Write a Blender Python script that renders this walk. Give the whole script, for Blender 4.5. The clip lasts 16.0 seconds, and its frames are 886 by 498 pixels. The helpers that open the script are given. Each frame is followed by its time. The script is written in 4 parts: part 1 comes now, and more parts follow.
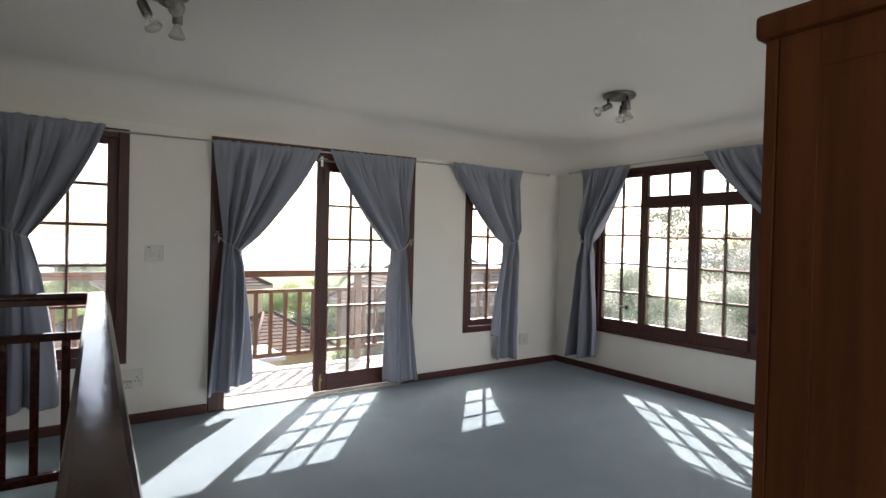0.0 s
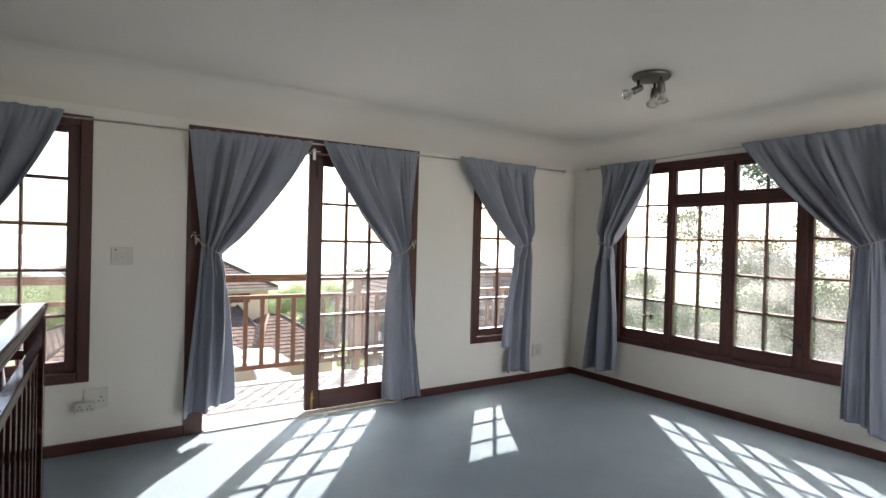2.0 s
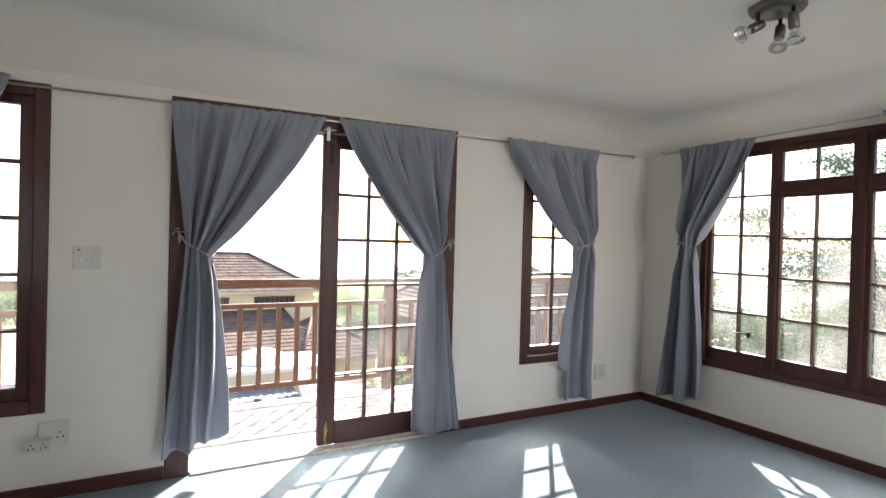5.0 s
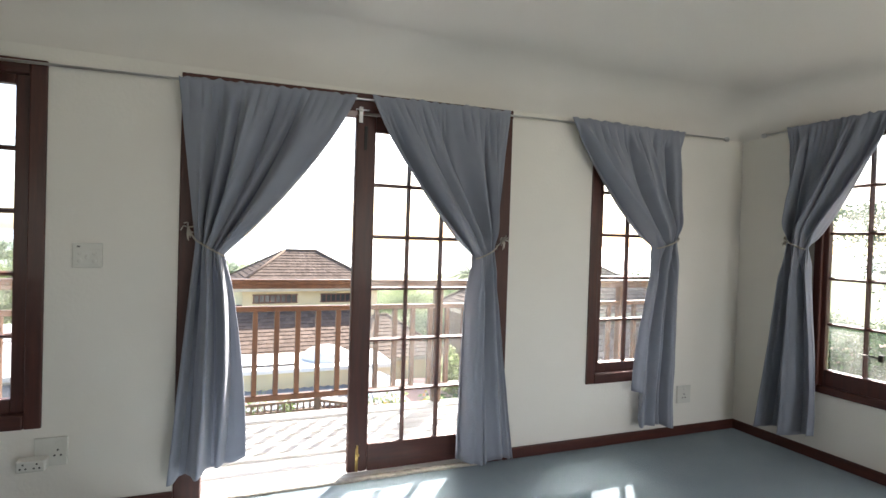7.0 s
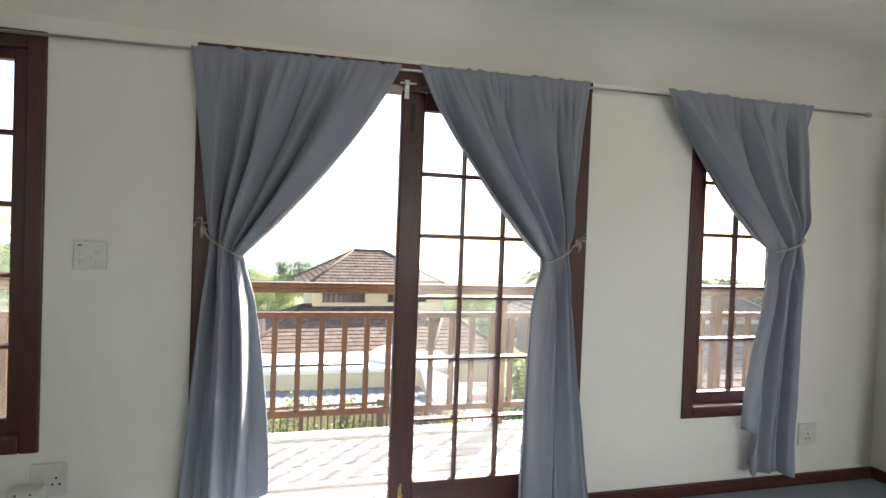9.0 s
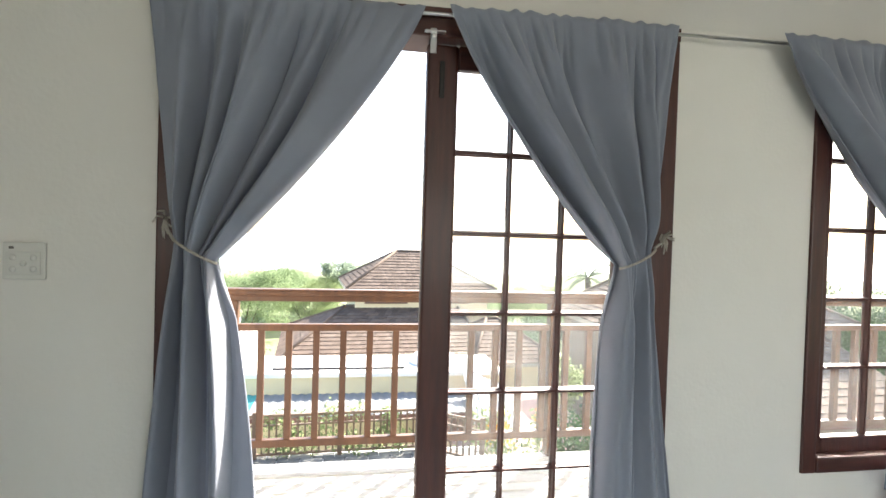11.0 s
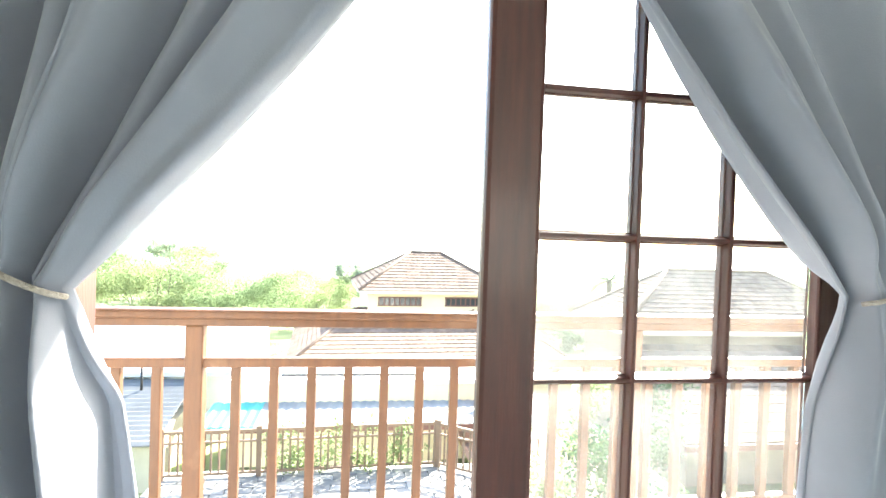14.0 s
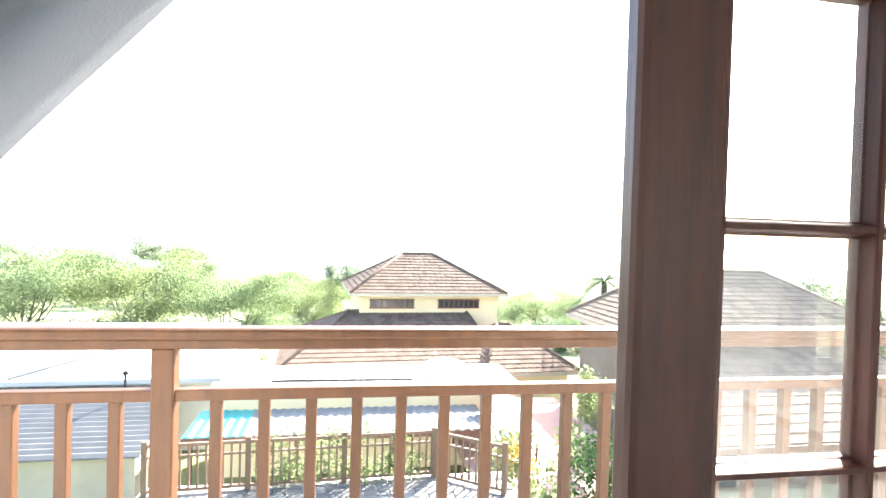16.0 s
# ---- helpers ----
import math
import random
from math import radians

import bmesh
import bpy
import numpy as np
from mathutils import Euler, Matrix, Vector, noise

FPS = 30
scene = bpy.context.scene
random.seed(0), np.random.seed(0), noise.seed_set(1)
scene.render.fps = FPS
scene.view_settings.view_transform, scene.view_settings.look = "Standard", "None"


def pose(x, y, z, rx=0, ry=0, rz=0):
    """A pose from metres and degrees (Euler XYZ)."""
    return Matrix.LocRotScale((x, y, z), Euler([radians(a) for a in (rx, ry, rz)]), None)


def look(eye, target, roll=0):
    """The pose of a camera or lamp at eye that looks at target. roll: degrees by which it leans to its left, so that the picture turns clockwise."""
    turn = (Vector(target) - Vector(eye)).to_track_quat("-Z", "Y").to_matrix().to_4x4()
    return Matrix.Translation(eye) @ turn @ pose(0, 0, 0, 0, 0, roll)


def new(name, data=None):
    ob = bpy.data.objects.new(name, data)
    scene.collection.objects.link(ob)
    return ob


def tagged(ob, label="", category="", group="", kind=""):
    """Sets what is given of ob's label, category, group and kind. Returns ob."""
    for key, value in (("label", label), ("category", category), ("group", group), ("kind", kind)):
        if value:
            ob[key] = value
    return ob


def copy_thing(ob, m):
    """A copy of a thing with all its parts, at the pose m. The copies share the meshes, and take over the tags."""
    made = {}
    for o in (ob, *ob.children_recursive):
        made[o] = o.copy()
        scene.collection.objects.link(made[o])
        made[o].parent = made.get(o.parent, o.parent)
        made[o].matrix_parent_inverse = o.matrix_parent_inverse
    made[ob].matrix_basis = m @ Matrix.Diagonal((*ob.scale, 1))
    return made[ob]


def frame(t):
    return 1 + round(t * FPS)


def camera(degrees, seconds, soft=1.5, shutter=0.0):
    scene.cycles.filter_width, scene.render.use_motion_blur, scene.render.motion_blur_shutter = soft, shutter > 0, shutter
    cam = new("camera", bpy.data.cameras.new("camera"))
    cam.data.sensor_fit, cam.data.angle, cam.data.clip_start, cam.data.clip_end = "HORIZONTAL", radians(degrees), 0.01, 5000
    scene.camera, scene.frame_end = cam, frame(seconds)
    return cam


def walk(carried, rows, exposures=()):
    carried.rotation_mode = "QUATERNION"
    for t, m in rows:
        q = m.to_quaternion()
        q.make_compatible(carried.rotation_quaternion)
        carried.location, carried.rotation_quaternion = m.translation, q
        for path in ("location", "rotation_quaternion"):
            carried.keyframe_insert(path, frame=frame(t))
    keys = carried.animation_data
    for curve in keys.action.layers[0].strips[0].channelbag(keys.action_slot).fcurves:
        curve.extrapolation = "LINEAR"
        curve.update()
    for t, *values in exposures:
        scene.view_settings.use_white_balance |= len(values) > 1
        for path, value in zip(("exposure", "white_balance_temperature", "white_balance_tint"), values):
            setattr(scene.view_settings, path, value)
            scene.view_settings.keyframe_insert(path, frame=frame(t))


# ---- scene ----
cam = camera(79.0, 16.0)
PATH = [
    (0, (-0.535, -0.375, 1.332), (0.607, 1.267, 1.304), 1.4),
    (0.5, (-0.452, -0.292, 1.334), (0.689, 1.35, 1.309), 1.4),
    (1, (-0.388, -0.207, 1.333), (0.747, 1.439, 1.307), 1.4),
    (1.5, (-0.319, -0.101, 1.33), (0.807, 1.552, 1.305), 1.4),
    (2, (-0.256, 0.003, 1.337), (0.863, 1.661, 1.314), 1.5),
    (2.5, (-0.193, 0.107, 1.332), (0.916, 1.772, 1.311), 1.5),
    (3, (-0.107, 0.222, 1.326), (0.987, 1.896, 1.309), 1.4),
    (3.5, (-0.013, 0.323, 1.321), (1.053, 2.015, 1.301), 1.5),
    (4, (0.056, 0.446, 1.315), (1.098, 2.152, 1.297), 1.5),
    (6.5, (0.463, 0.957, 1.315), (1.277, 2.784, 1.288), 1.7),
    (7, (0.536, 1.069, 1.316), (1.288, 2.922, 1.286), 1.8),
    (7.5, (0.602, 1.176, 1.322), (1.294, 3.052, 1.29), 1.9),
    (8, (0.665, 1.306, 1.326), (1.3, 3.202, 1.294), 1.9),
    (8.5, (0.721, 1.409, 1.321), (1.291, 3.326, 1.288), 2.0),
    (9, (0.759, 1.534, 1.314), (1.27, 3.467, 1.278), 2.1),
    (11.5, (0.937, 2.252, 1.307), (1.267, 4.225, 1.267), 1.9),
    (12, (0.938, 2.413, 1.314), (1.25, 4.388, 1.274), 2.2),
    (12.5, (0.935, 2.551, 1.321), (1.236, 4.528, 1.283), 2.2),
    (13, (0.934, 2.687, 1.314), (1.235, 4.664, 1.274), 2.1),
    (13.5, (0.942, 2.833, 1.316), (1.244, 4.81, 1.277), 2.1),
    (14, (0.951, 2.97, 1.313), (1.256, 4.947, 1.274), 2.0),
    (14.5, (0.94, 3.091, 1.314), (1.251, 5.066, 1.278), 1.8),
    (15, (0.916, 3.226, 1.315), (1.235, 5.2, 1.279), 1.7),
    (15.5, (0.888, 3.341, 1.308), (1.218, 5.313, 1.275), 1.8),
    (16, (0.878, 3.433, 1.301), (1.22, 5.404, 1.267), 1.7),
]
EXPOSURE = [(0, 1.82, 6500, 16), (1.5, 1.88, 6500, 16), (2.5, 2.15, 6500, 16), (4, 2.25, 6500, 16), (9, 2.2, 6560, 10), (11.5, 2.52, 6540, 9), (13, 3.06, 6500, 7),
            (14, 3.52, 6500, 4), (15.2, 3.45, 6500, 5), (16, 3.0, 6500, 8)]
walk(cam, [(t, look(eye, target, roll)) for t, eye, target, roll in PATH], EXPOSURE)

# ---- light ----
SUN = Vector((0.85, 1.04, 1.0)).normalized()
world = bpy.data.worlds.new("sky")
scene.world = world
world.use_nodes = True
wn = world.node_tree.nodes
wn.clear()
sky = wn.new("ShaderNodeTexSky")
sky.sky_type = "NISHITA"
sky.sun_disc = False
sky.sun_elevation = math.asin(SUN.z)
sky.sun_rotation = math.atan2(SUN.x, SUN.y)
sky.air_density, sky.dust_density, sky.ozone_density = 1.0, 2.0, 1.0
bg = wn.new("ShaderNodeBackground")
bg.inputs["Strength"].default_value = 0.13
wo = wn.new("ShaderNodeOutputWorld")
world.node_tree.links.new(sky.outputs[0], bg.inputs[0])
world.node_tree.links.new(bg.outputs[0], wo.inputs[0])
sun_data = bpy.data.lights.new("sun", "SUN")
sun_data.energy, sun_data.angle, sun_data.color = 5.0, radians(0.5), (1.0, 0.95, 0.87)
sun = new("sun", sun_data)
sun.matrix_world = look(SUN * 60, (0, 0, 0))


# Added fill lamps behind the camera, set in two invented rear openings.
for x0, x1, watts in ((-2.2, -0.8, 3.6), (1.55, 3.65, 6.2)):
    la = bpy.data.lights.new("rear_fill_lamp", "AREA")
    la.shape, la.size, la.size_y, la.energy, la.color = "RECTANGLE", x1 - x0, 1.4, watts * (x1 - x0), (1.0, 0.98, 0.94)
    new("rear_fill_lamp", la).matrix_world = look(((x0 + x1) / 2, -2.72, 1.28), ((x0 + x1) / 2, 0, 1.28))


# ---- materials ----
def material(name, base, rough=0.6, metal=0.0, alt=None, scale=6.0, stretch=(1, 1, 1), mix=1.0, bump=0.0, bump_scale=80.0,
             sheen=0.0, coat=0.0, spread=0.0, spec=0.5, island=False, wear=None, wear_at=(0.6, 0.75), wear_scale=2.0):
    """Two scales of colour, an optional wear layer, fine relief, and a brightness spread from piece to piece."""
    m = bpy.data.materials.new(name)
    m.use_nodes = True
    nt = m.node_tree
    n, link = nt.nodes, nt.links.new
    b = n["Principled BSDF"]
    b.inputs["Roughness"].default_value, b.inputs["Metallic"].default_value = rough, metal
    b.inputs["Sheen Weight"].default_value, b.inputs["Coat Weight"].default_value = sheen, coat
    b.inputs["Specular IOR Level"].default_value = spec
    b.inputs["Coat Roughness"].default_value = 0.15
    tc = n.new("ShaderNodeTexCoord")
    mp = n.new("ShaderNodeMapping")
    mp.inputs["Scale"].default_value = stretch
    link(tc.outputs["Object"], mp.inputs[0])
    no = n.new("ShaderNodeTexNoise")
    no.inputs["Scale"].default_value, no.inputs["Detail"].default_value, no.inputs["Roughness"].default_value = scale, 6, 0.6
    link(mp.outputs[0], no.inputs["Vector"])
    ramp = n.new("ShaderNodeValToRGB")
    alt = alt or tuple(c * 0.8 for c in base)
    ramp.color_ramp.elements[0].position, ramp.color_ramp.elements[1].position = 0.5 - 0.22 * mix, 0.5 + 0.22 * mix
    ramp.color_ramp.elements[0].color, ramp.color_ramp.elements[1].color = (*alt, 1), (*base, 1)
    link(no.outputs["Fac"], ramp.inputs[0])
    colour = ramp.outputs[0]
    if wear:
        nw = n.new("ShaderNodeTexNoise")
        nw.inputs["Scale"].default_value, nw.inputs["Detail"].default_value = wear_scale, 8
        link(tc.outputs["Object"], nw.inputs["Vector"])
        rw = n.new("ShaderNodeMapRange")
        rw.inputs["From Min"].default_value, rw.inputs["From Max"].default_value = wear_at
        link(nw.outputs["Fac"], rw.inputs["Value"])
        mw = n.new("ShaderNodeMix")
        mw.data_type = "RGBA"
        mw.inputs[7].default_value = (*wear, 1)
        link(rw.outputs[0], mw.inputs[0])
        link(colour, mw.inputs[6])
        colour = mw.outputs[2]
    if spread:
        hs = n.new("ShaderNodeHueSaturation")
        mr = n.new("ShaderNodeMapRange")
        mr.inputs["To Min"].default_value, mr.inputs["To Max"].default_value = 1 - spread, 1 + spread
        if island:
            g = n.new("ShaderNodeNewGeometry")
            link(g.outputs["Random Per Island"], mr.inputs["Value"])
        else:
            g = n.new("ShaderNodeObjectInfo")
            link(g.outputs["Random"], mr.inputs["Value"])
        link(mr.outputs[0], hs.inputs["Value"])
        link(colour, hs.inputs["Color"])
        colour = hs.outputs[0]
    link(colour, b.inputs["Base Color"])
    if bump:
        nb = n.new("ShaderNodeTexNoise")
        nb.inputs["Scale"].default_value, nb.inputs["Detail"].default_value = bump_scale, 4
        link(mp.outputs[0], nb.inputs["Vector"])
        bp = n.new("ShaderNodeBump")
        bp.inputs["Strength"].default_value, bp.inputs["Distance"].default_value = bump, 0.01
        link(nb.outputs["Fac"], bp.inputs["Height"])
        link(bp.outputs[0], b.inputs["Normal"])
    return m


def foliage(name, base, alt, glow=0.35):
    """Leaves: diffuse with light shining through, varied leaf by leaf."""
    m = bpy.data.materials.new(name)
    m.use_nodes = True
    nt = m.node_tree
    n, link = nt.nodes, nt.links.new
    n.clear()
    g = n.new("ShaderNodeNewGeometry")
    ramp = n.new("ShaderNodeValToRGB")
    ramp.color_ramp.elements[0].color, ramp.color_ramp.elements[1].color = (*alt, 1), (*base, 1)
    link(g.outputs["Random Per Island"], ramp.inputs[0])
    d, t, mx, o = n.new("ShaderNodeBsdfDiffuse"), n.new("ShaderNodeBsdfTranslucent"), n.new("ShaderNodeMixShader"), n.new("ShaderNodeOutputMaterial")
    mx.inputs[0].default_value = glow
    link(ramp.outputs[0], d.inputs[0])
    link(ramp.outputs[0], t.inputs[0])
    link(d.outputs[0], mx.inputs[1])
    link(t.outputs[0], mx.inputs[2])
    link(mx.outputs[0], o.inputs[0])
    return m


def cloth(name, base, alt):
    """Woven curtain cloth: fine weave relief, a little light through it."""
    m = material(name, base, rough=0.9, alt=alt, scale=3.0, bump=0.10, bump_scale=420.0, sheen=0.3, spec=0.1)
    nt = m.node_tree
    n, link = nt.nodes, nt.links.new
    b = n["Principled BSDF"]
    t, mx, o = n.new("ShaderNodeBsdfTranslucent"), n.new("ShaderNodeMixShader"), n["Material Output"]
    mx.inputs[0].default_value = 0.2
    link(b.inputs["Base Color"].links[0].from_socket, t.inputs[0])
    link(b.outputs[0], mx.inputs[1])
    link(t.outputs[0], mx.inputs[2])
    link(mx.outputs[0], o.inputs[0])
    return m


def clear_glass(name, tint=(0.98, 0.99, 0.98), rough=0.0, dust=0.0):
    """Glass; with dust, a faint uneven film that scatters light."""
    m = bpy.data.materials.new(name)
    m.use_nodes = True
    nt = m.node_tree
    n, link = nt.nodes, nt.links.new
    b = n["Principled BSDF"]
    b.inputs["Base Color"].default_value = (*tint, 1)
    b.inputs["Transmission Weight"].default_value = 1.0
    b.inputs["Roughness"].default_value = rough
    b.inputs["IOR"].default_value = 1.45
    if dust:
        tc, no, mr = n.new("ShaderNodeTexCoord"), n.new("ShaderNodeTexNoise"), n.new("ShaderNodeMapRange")
        no.inputs["Scale"].default_value, no.inputs["Detail"].default_value = 3.5, 7
        mr.inputs["From Min"].default_value, mr.inputs["From Max"].default_value = 0.35, 0.75
        mr.inputs["To Min"].default_value, mr.inputs["To Max"].default_value = dust * 0.35, dust * 1.8
        link(tc.outputs["Object"], no.inputs["Vector"])
        link(no.outputs["Fac"], mr.inputs["Value"])
        t, mx = n.new("ShaderNodeBsdfTranslucent"), n.new("ShaderNodeMixShader")
        t.inputs[0].default_value = (0.8, 0.8, 0.78, 1)
        link(mr.outputs[0], mx.inputs[0])
        link(b.outputs[0], mx.inputs[1])
        link(t.outputs[0], mx.inputs[2])
        link(mx.outputs[0], n["Material Output"].inputs[0])
    return m


PLASTER = material("wall_plaster", (0.782, 0.755, 0.698), 0.85, alt=(0.742, 0.716, 0.66), scale=1.4, bump=0.12, bump_scale=60)
CEILING = material("ceiling_paint", (0.775, 0.74, 0.688), 0.9, alt=(0.74, 0.706, 0.655), scale=1.2, bump=0.08, bump_scale=50)
CARPET = material("carpet_pile", (0.196, 0.256, 0.298), 0.95, alt=(0.165, 0.217, 0.254), scale=2.2, bump=0.7, bump_scale=260, sheen=0.25, spec=0.1,
                  wear=(0.22, 0.28, 0.318), wear_at=(0.5, 0.8), wear_scale=1.3)
MAHOGANY = material("varnished_mahogany", (0.078, 0.019, 0.011), 0.48, alt=(0.040, 0.010, 0.007), scale=5, stretch=(9, 9, 0.8), bump=0.08, bump_scale=20, coat=0.08)
MAHOGANY_H = material("varnished_mahogany_across", (0.078, 0.019, 0.011), 0.48, alt=(0.040, 0.010, 0.007), scale=5, stretch=(0.8, 0.8, 9), bump=0.08, bump_scale=20, coat=0.08)
STAIRWOOD = material("dark_polished_rail", (0.066, 0.020, 0.011), 0.13, alt=(0.016, 0.006, 0.005), scale=5, stretch=(6, 1.5, 6), bump=0.05, bump_scale=8, spec=0.25,
                     wear=(0.12, 0.07, 0.045), wear_at=(0.62, 0.72), wear_scale=11)
WARDROBE = material("wardrobe_veneer", (0.150, 0.046, 0.013), 0.5, alt=(0.078, 0.022, 0.007), scale=3, stretch=(6, 6, 0.35), bump=0.05, bump_scale=30, spec=0.2)
DECKRAIL = material("oiled_rail_timber", (0.100, 0.037, 0.010), 0.5, alt=(0.056, 0.020, 0.006), scale=4, stretch=(6, 6, 0.8), bump=0.15, bump_scale=30, spread=0.12,
                    wear=(0.15, 0.078, 0.042), wear_at=(0.6, 0.78), wear_scale=5)
DECKBOARD = material("weathered_deck_board", (0.58, 0.575, 0.56), 0.85, alt=(0.45, 0.447, 0.44), scale=5, stretch=(0.8, 9, 9), bump=0.3, bump_scale=30, spread=0.14, spec=0.15)
CLOTH = cloth("curtain_cloth", (0.312, 0.333, 0.393), (0.270, 0.289, 0.342))
ROPE = material("jute_cord", (0.52, 0.48, 0.42), 0.9, alt=(0.34, 0.30, 0.25), scale=120, bump=0.8, bump_scale=300)
CHROME = material("brushed_steel", (0.62, 0.62, 0.62), 0.3, 1.0, alt=(0.5, 0.5, 0.5), scale=30)
NICKEL = material("dull_nickel", (0.21, 0.195, 0.18), 0.42, 1.0, alt=(0.15, 0.14, 0.13), scale=30)
BRASS = material("worn_brass", (0.62, 0.44, 0.17), 0.35, 1.0, alt=(0.45, 0.3, 0.1), scale=25)
BLACKMETAL = material("black_metal", (0.03, 0.028, 0.026), 0.45, 0.6)
PLASTIC = material("ivory_plastic", (0.66, 0.65, 0.60), 0.4, alt=(0.60, 0.59, 0.54), scale=8)
HOLE = material("socket_hole", (0.02, 0.02, 0.02), 0.7)
GLASS = clear_glass("window_glass", dust=0.018)
DUSTGLASS = clear_glass("dusty_window_glass", dust=0.06)
BULB = clear_glass("bulb_glass", (0.95, 0.95, 0.93), 0.12, 0.25)
FRAY = material("frayed_carpet_edge", (0.62, 0.58, 0.50), 0.95, alt=(0.32, 0.30, 0.28), scale=40, bump=0.8, bump_scale=120)
YELLOW = material("cream_yellow_render", (0.70, 0.61, 0.40), 0.85, alt=(0.64, 0.55, 0.36), scale=0.8, bump=0.2, bump_scale=20)
WHITEWALL = material("white_render", (0.78, 0.76, 0.72), 0.85, alt=(0.68, 0.66, 0.62), scale=0.7, bump=0.2, bump_scale=20)
GREYWALL = material("grey_render", (0.24, 0.205, 0.165), 0.85, alt=(0.16, 0.135, 0.105), scale=0.8, bump=0.2, bump_scale=20)
TILES = material("brown_roof_tile", (0.168, 0.124, 0.096), 0.9, alt=(0.124, 0.090, 0.070), scale=3, bump=0.2, bump_scale=30, spread=0.2, island=True, spec=0.08)
TILES_G = material("dusty_roof_tile", (0.225, 0.175, 0.135), 0.9, alt=(0.165, 0.125, 0.097), scale=3, bump=0.2, bump_scale=30, spread=0.2, island=True, spec=0.08)
FASCIA = material("brown_fascia", (0.13, 0.055, 0.04), 0.6)
ROOFSHEET = material("pale_roof_sheet", (0.46, 0.46, 0.455), 0.7, alt=(0.36, 0.365, 0.37), scale=0.6, spread=0.05, spec=0.2)
GUTTER = material("cream_gutter_paint", (0.46, 0.42, 0.33), 0.7, alt=(0.38, 0.345, 0.27), scale=2)
CORRUGATED = material("dull_corrugated_sheet", (0.15, 0.152, 0.152), 0.75, alt=(0.11, 0.112, 0.114), scale=1.2, spec=0.15)
BEIGE = material("beige_render", (0.44, 0.40, 0.31), 0.9, alt=(0.34, 0.31, 0.24), scale=0.7, bump=0.2, bump_scale=20)
ZINC = material("galvanised_sheet", (0.25, 0.25, 0.245), 0.65, 0.0, alt=(0.18, 0.18, 0.178), scale=1.5, spread=0.06, spec=0.25)
TEAL = material("teal_sheet", (0.05, 0.34, 0.31), 0.5, alt=(0.04, 0.28, 0.26), scale=2)
PAVER = material("terrace_paver", (0.205, 0.195, 0.18), 0.9, alt=(0.14, 0.133, 0.122), scale=4, bump=0.3, bump_scale=60, spread=0.25)
BRICKPAVE = material("pink_brick_paving", (0.42, 0.27, 0.23), 0.85, alt=(0.34, 0.22, 0.19), scale=3, bump=0.3, bump_scale=40)
FENCEWOOD = material("dark_fence_timber", (0.20, 0.13, 0.085), 0.7, alt=(0.13, 0.085, 0.058), scale=4, stretch=(5, 5, 1), spread=0.15)
LAWN = material("lawn_and_scrub", (0.12, 0.17, 0.055), 0.95, alt=(0.19, 0.19, 0.095), scale=0.35, bump=0.5, bump_scale=8, wear=(0.20, 0.19, 0.12), wear_at=(0.56, 0.66), wear_scale=0.12)
# Water colour paled so that the far band reads as bright haze.
SEA = material("haze_pale_sea", (0.30, 0.36, 0.40), 0.25, alt=(0.26, 0.32, 0.36), scale=0.02, bump=0.3, bump_scale=0.6)
BARK = material("tree_bark", (0.10, 0.075, 0.055), 0.9, alt=(0.06, 0.045, 0.035), scale=6, stretch=(4, 4, 1), bump=0.5, bump_scale=20)
LEAF_A = foliage("leaf_light_green", (0.205, 0.26, 0.145), (0.15, 0.20, 0.10), 0.7)
LEAF_B = foliage("leaf_deep_green", (0.06, 0.11, 0.045), (0.03, 0.06, 0.025))
LEAF_C = foliage("leaf_yellow_green", (0.23, 0.27, 0.135), (0.165, 0.21, 0.098), 0.7)
LEAF_D = foliage("leaf_blue_green", (0.20, 0.26, 0.18), (0.13, 0.18, 0.12), 0.65)
LEAF_E = foliage("leaf_shaded_green", (0.085, 0.125, 0.07), (0.045, 0.075, 0.04), 0.4)
LEAF_G = foliage("leaf_dull_green", (0.075, 0.125, 0.07), (0.04, 0.075, 0.04), 0.25)
# Distant haze is put into this leaf colour: paler and greyer green.
LEAF_F = foliage("leaf_haze_paled_green", (0.30, 0.34, 0.26), (0.20, 0.25, 0.18), 0.6)
FLOWER = foliage("flower_orange", (0.55, 0.22, 0.04), (0.5, 0.35, 0.05))
TERRACOTTA = material("pot_terracotta", (0.38, 0.17, 0.09), 0.8, alt=(0.3, 0.13, 0.07), scale=6, bump=0.2)
DARKGLASS = material("dark_window_glass", (0.05, 0.055, 0.06), 0.15, alt=(0.03, 0.035, 0.04), scale=1)


# ---- builders ----
def mesh_of(bm, name, mats, smooth=False):
    me = bpy.data.meshes.new(name)
    bm.to_mesh(me)
    bm.free()
    for m in mats if isinstance(mats, (list, tuple)) else [mats]:
        me.materials.append(m)
    if smooth:
        me.polygons.foreach_set("use_smooth", [True] * len(me.polygons))
    return me


def part(name, bm, mat, parent=None, label="", smooth=False):
    ob = new(name, mesh_of(bm, name, mat, smooth))
    if parent:
        ob.parent = parent
        ob.matrix_parent_inverse = parent.matrix_basis.inverted()
    return tagged(ob, label)


def piece(name, me, parent, m):
    """A part that shares its mesh with others like it, at the pose m in the world."""
    ob = new(name, me)
    ob.parent = parent
    ob.matrix_parent_inverse = parent.matrix_basis.inverted()
    ob.matrix_basis = m
    return ob


def thing(name, at, label, category, group="", kind=""):
    ob = new(name)
    ob.empty_display_size = 0.1
    ob.matrix_basis = pose(*at)
    return tagged(ob, label, category, group, kind)


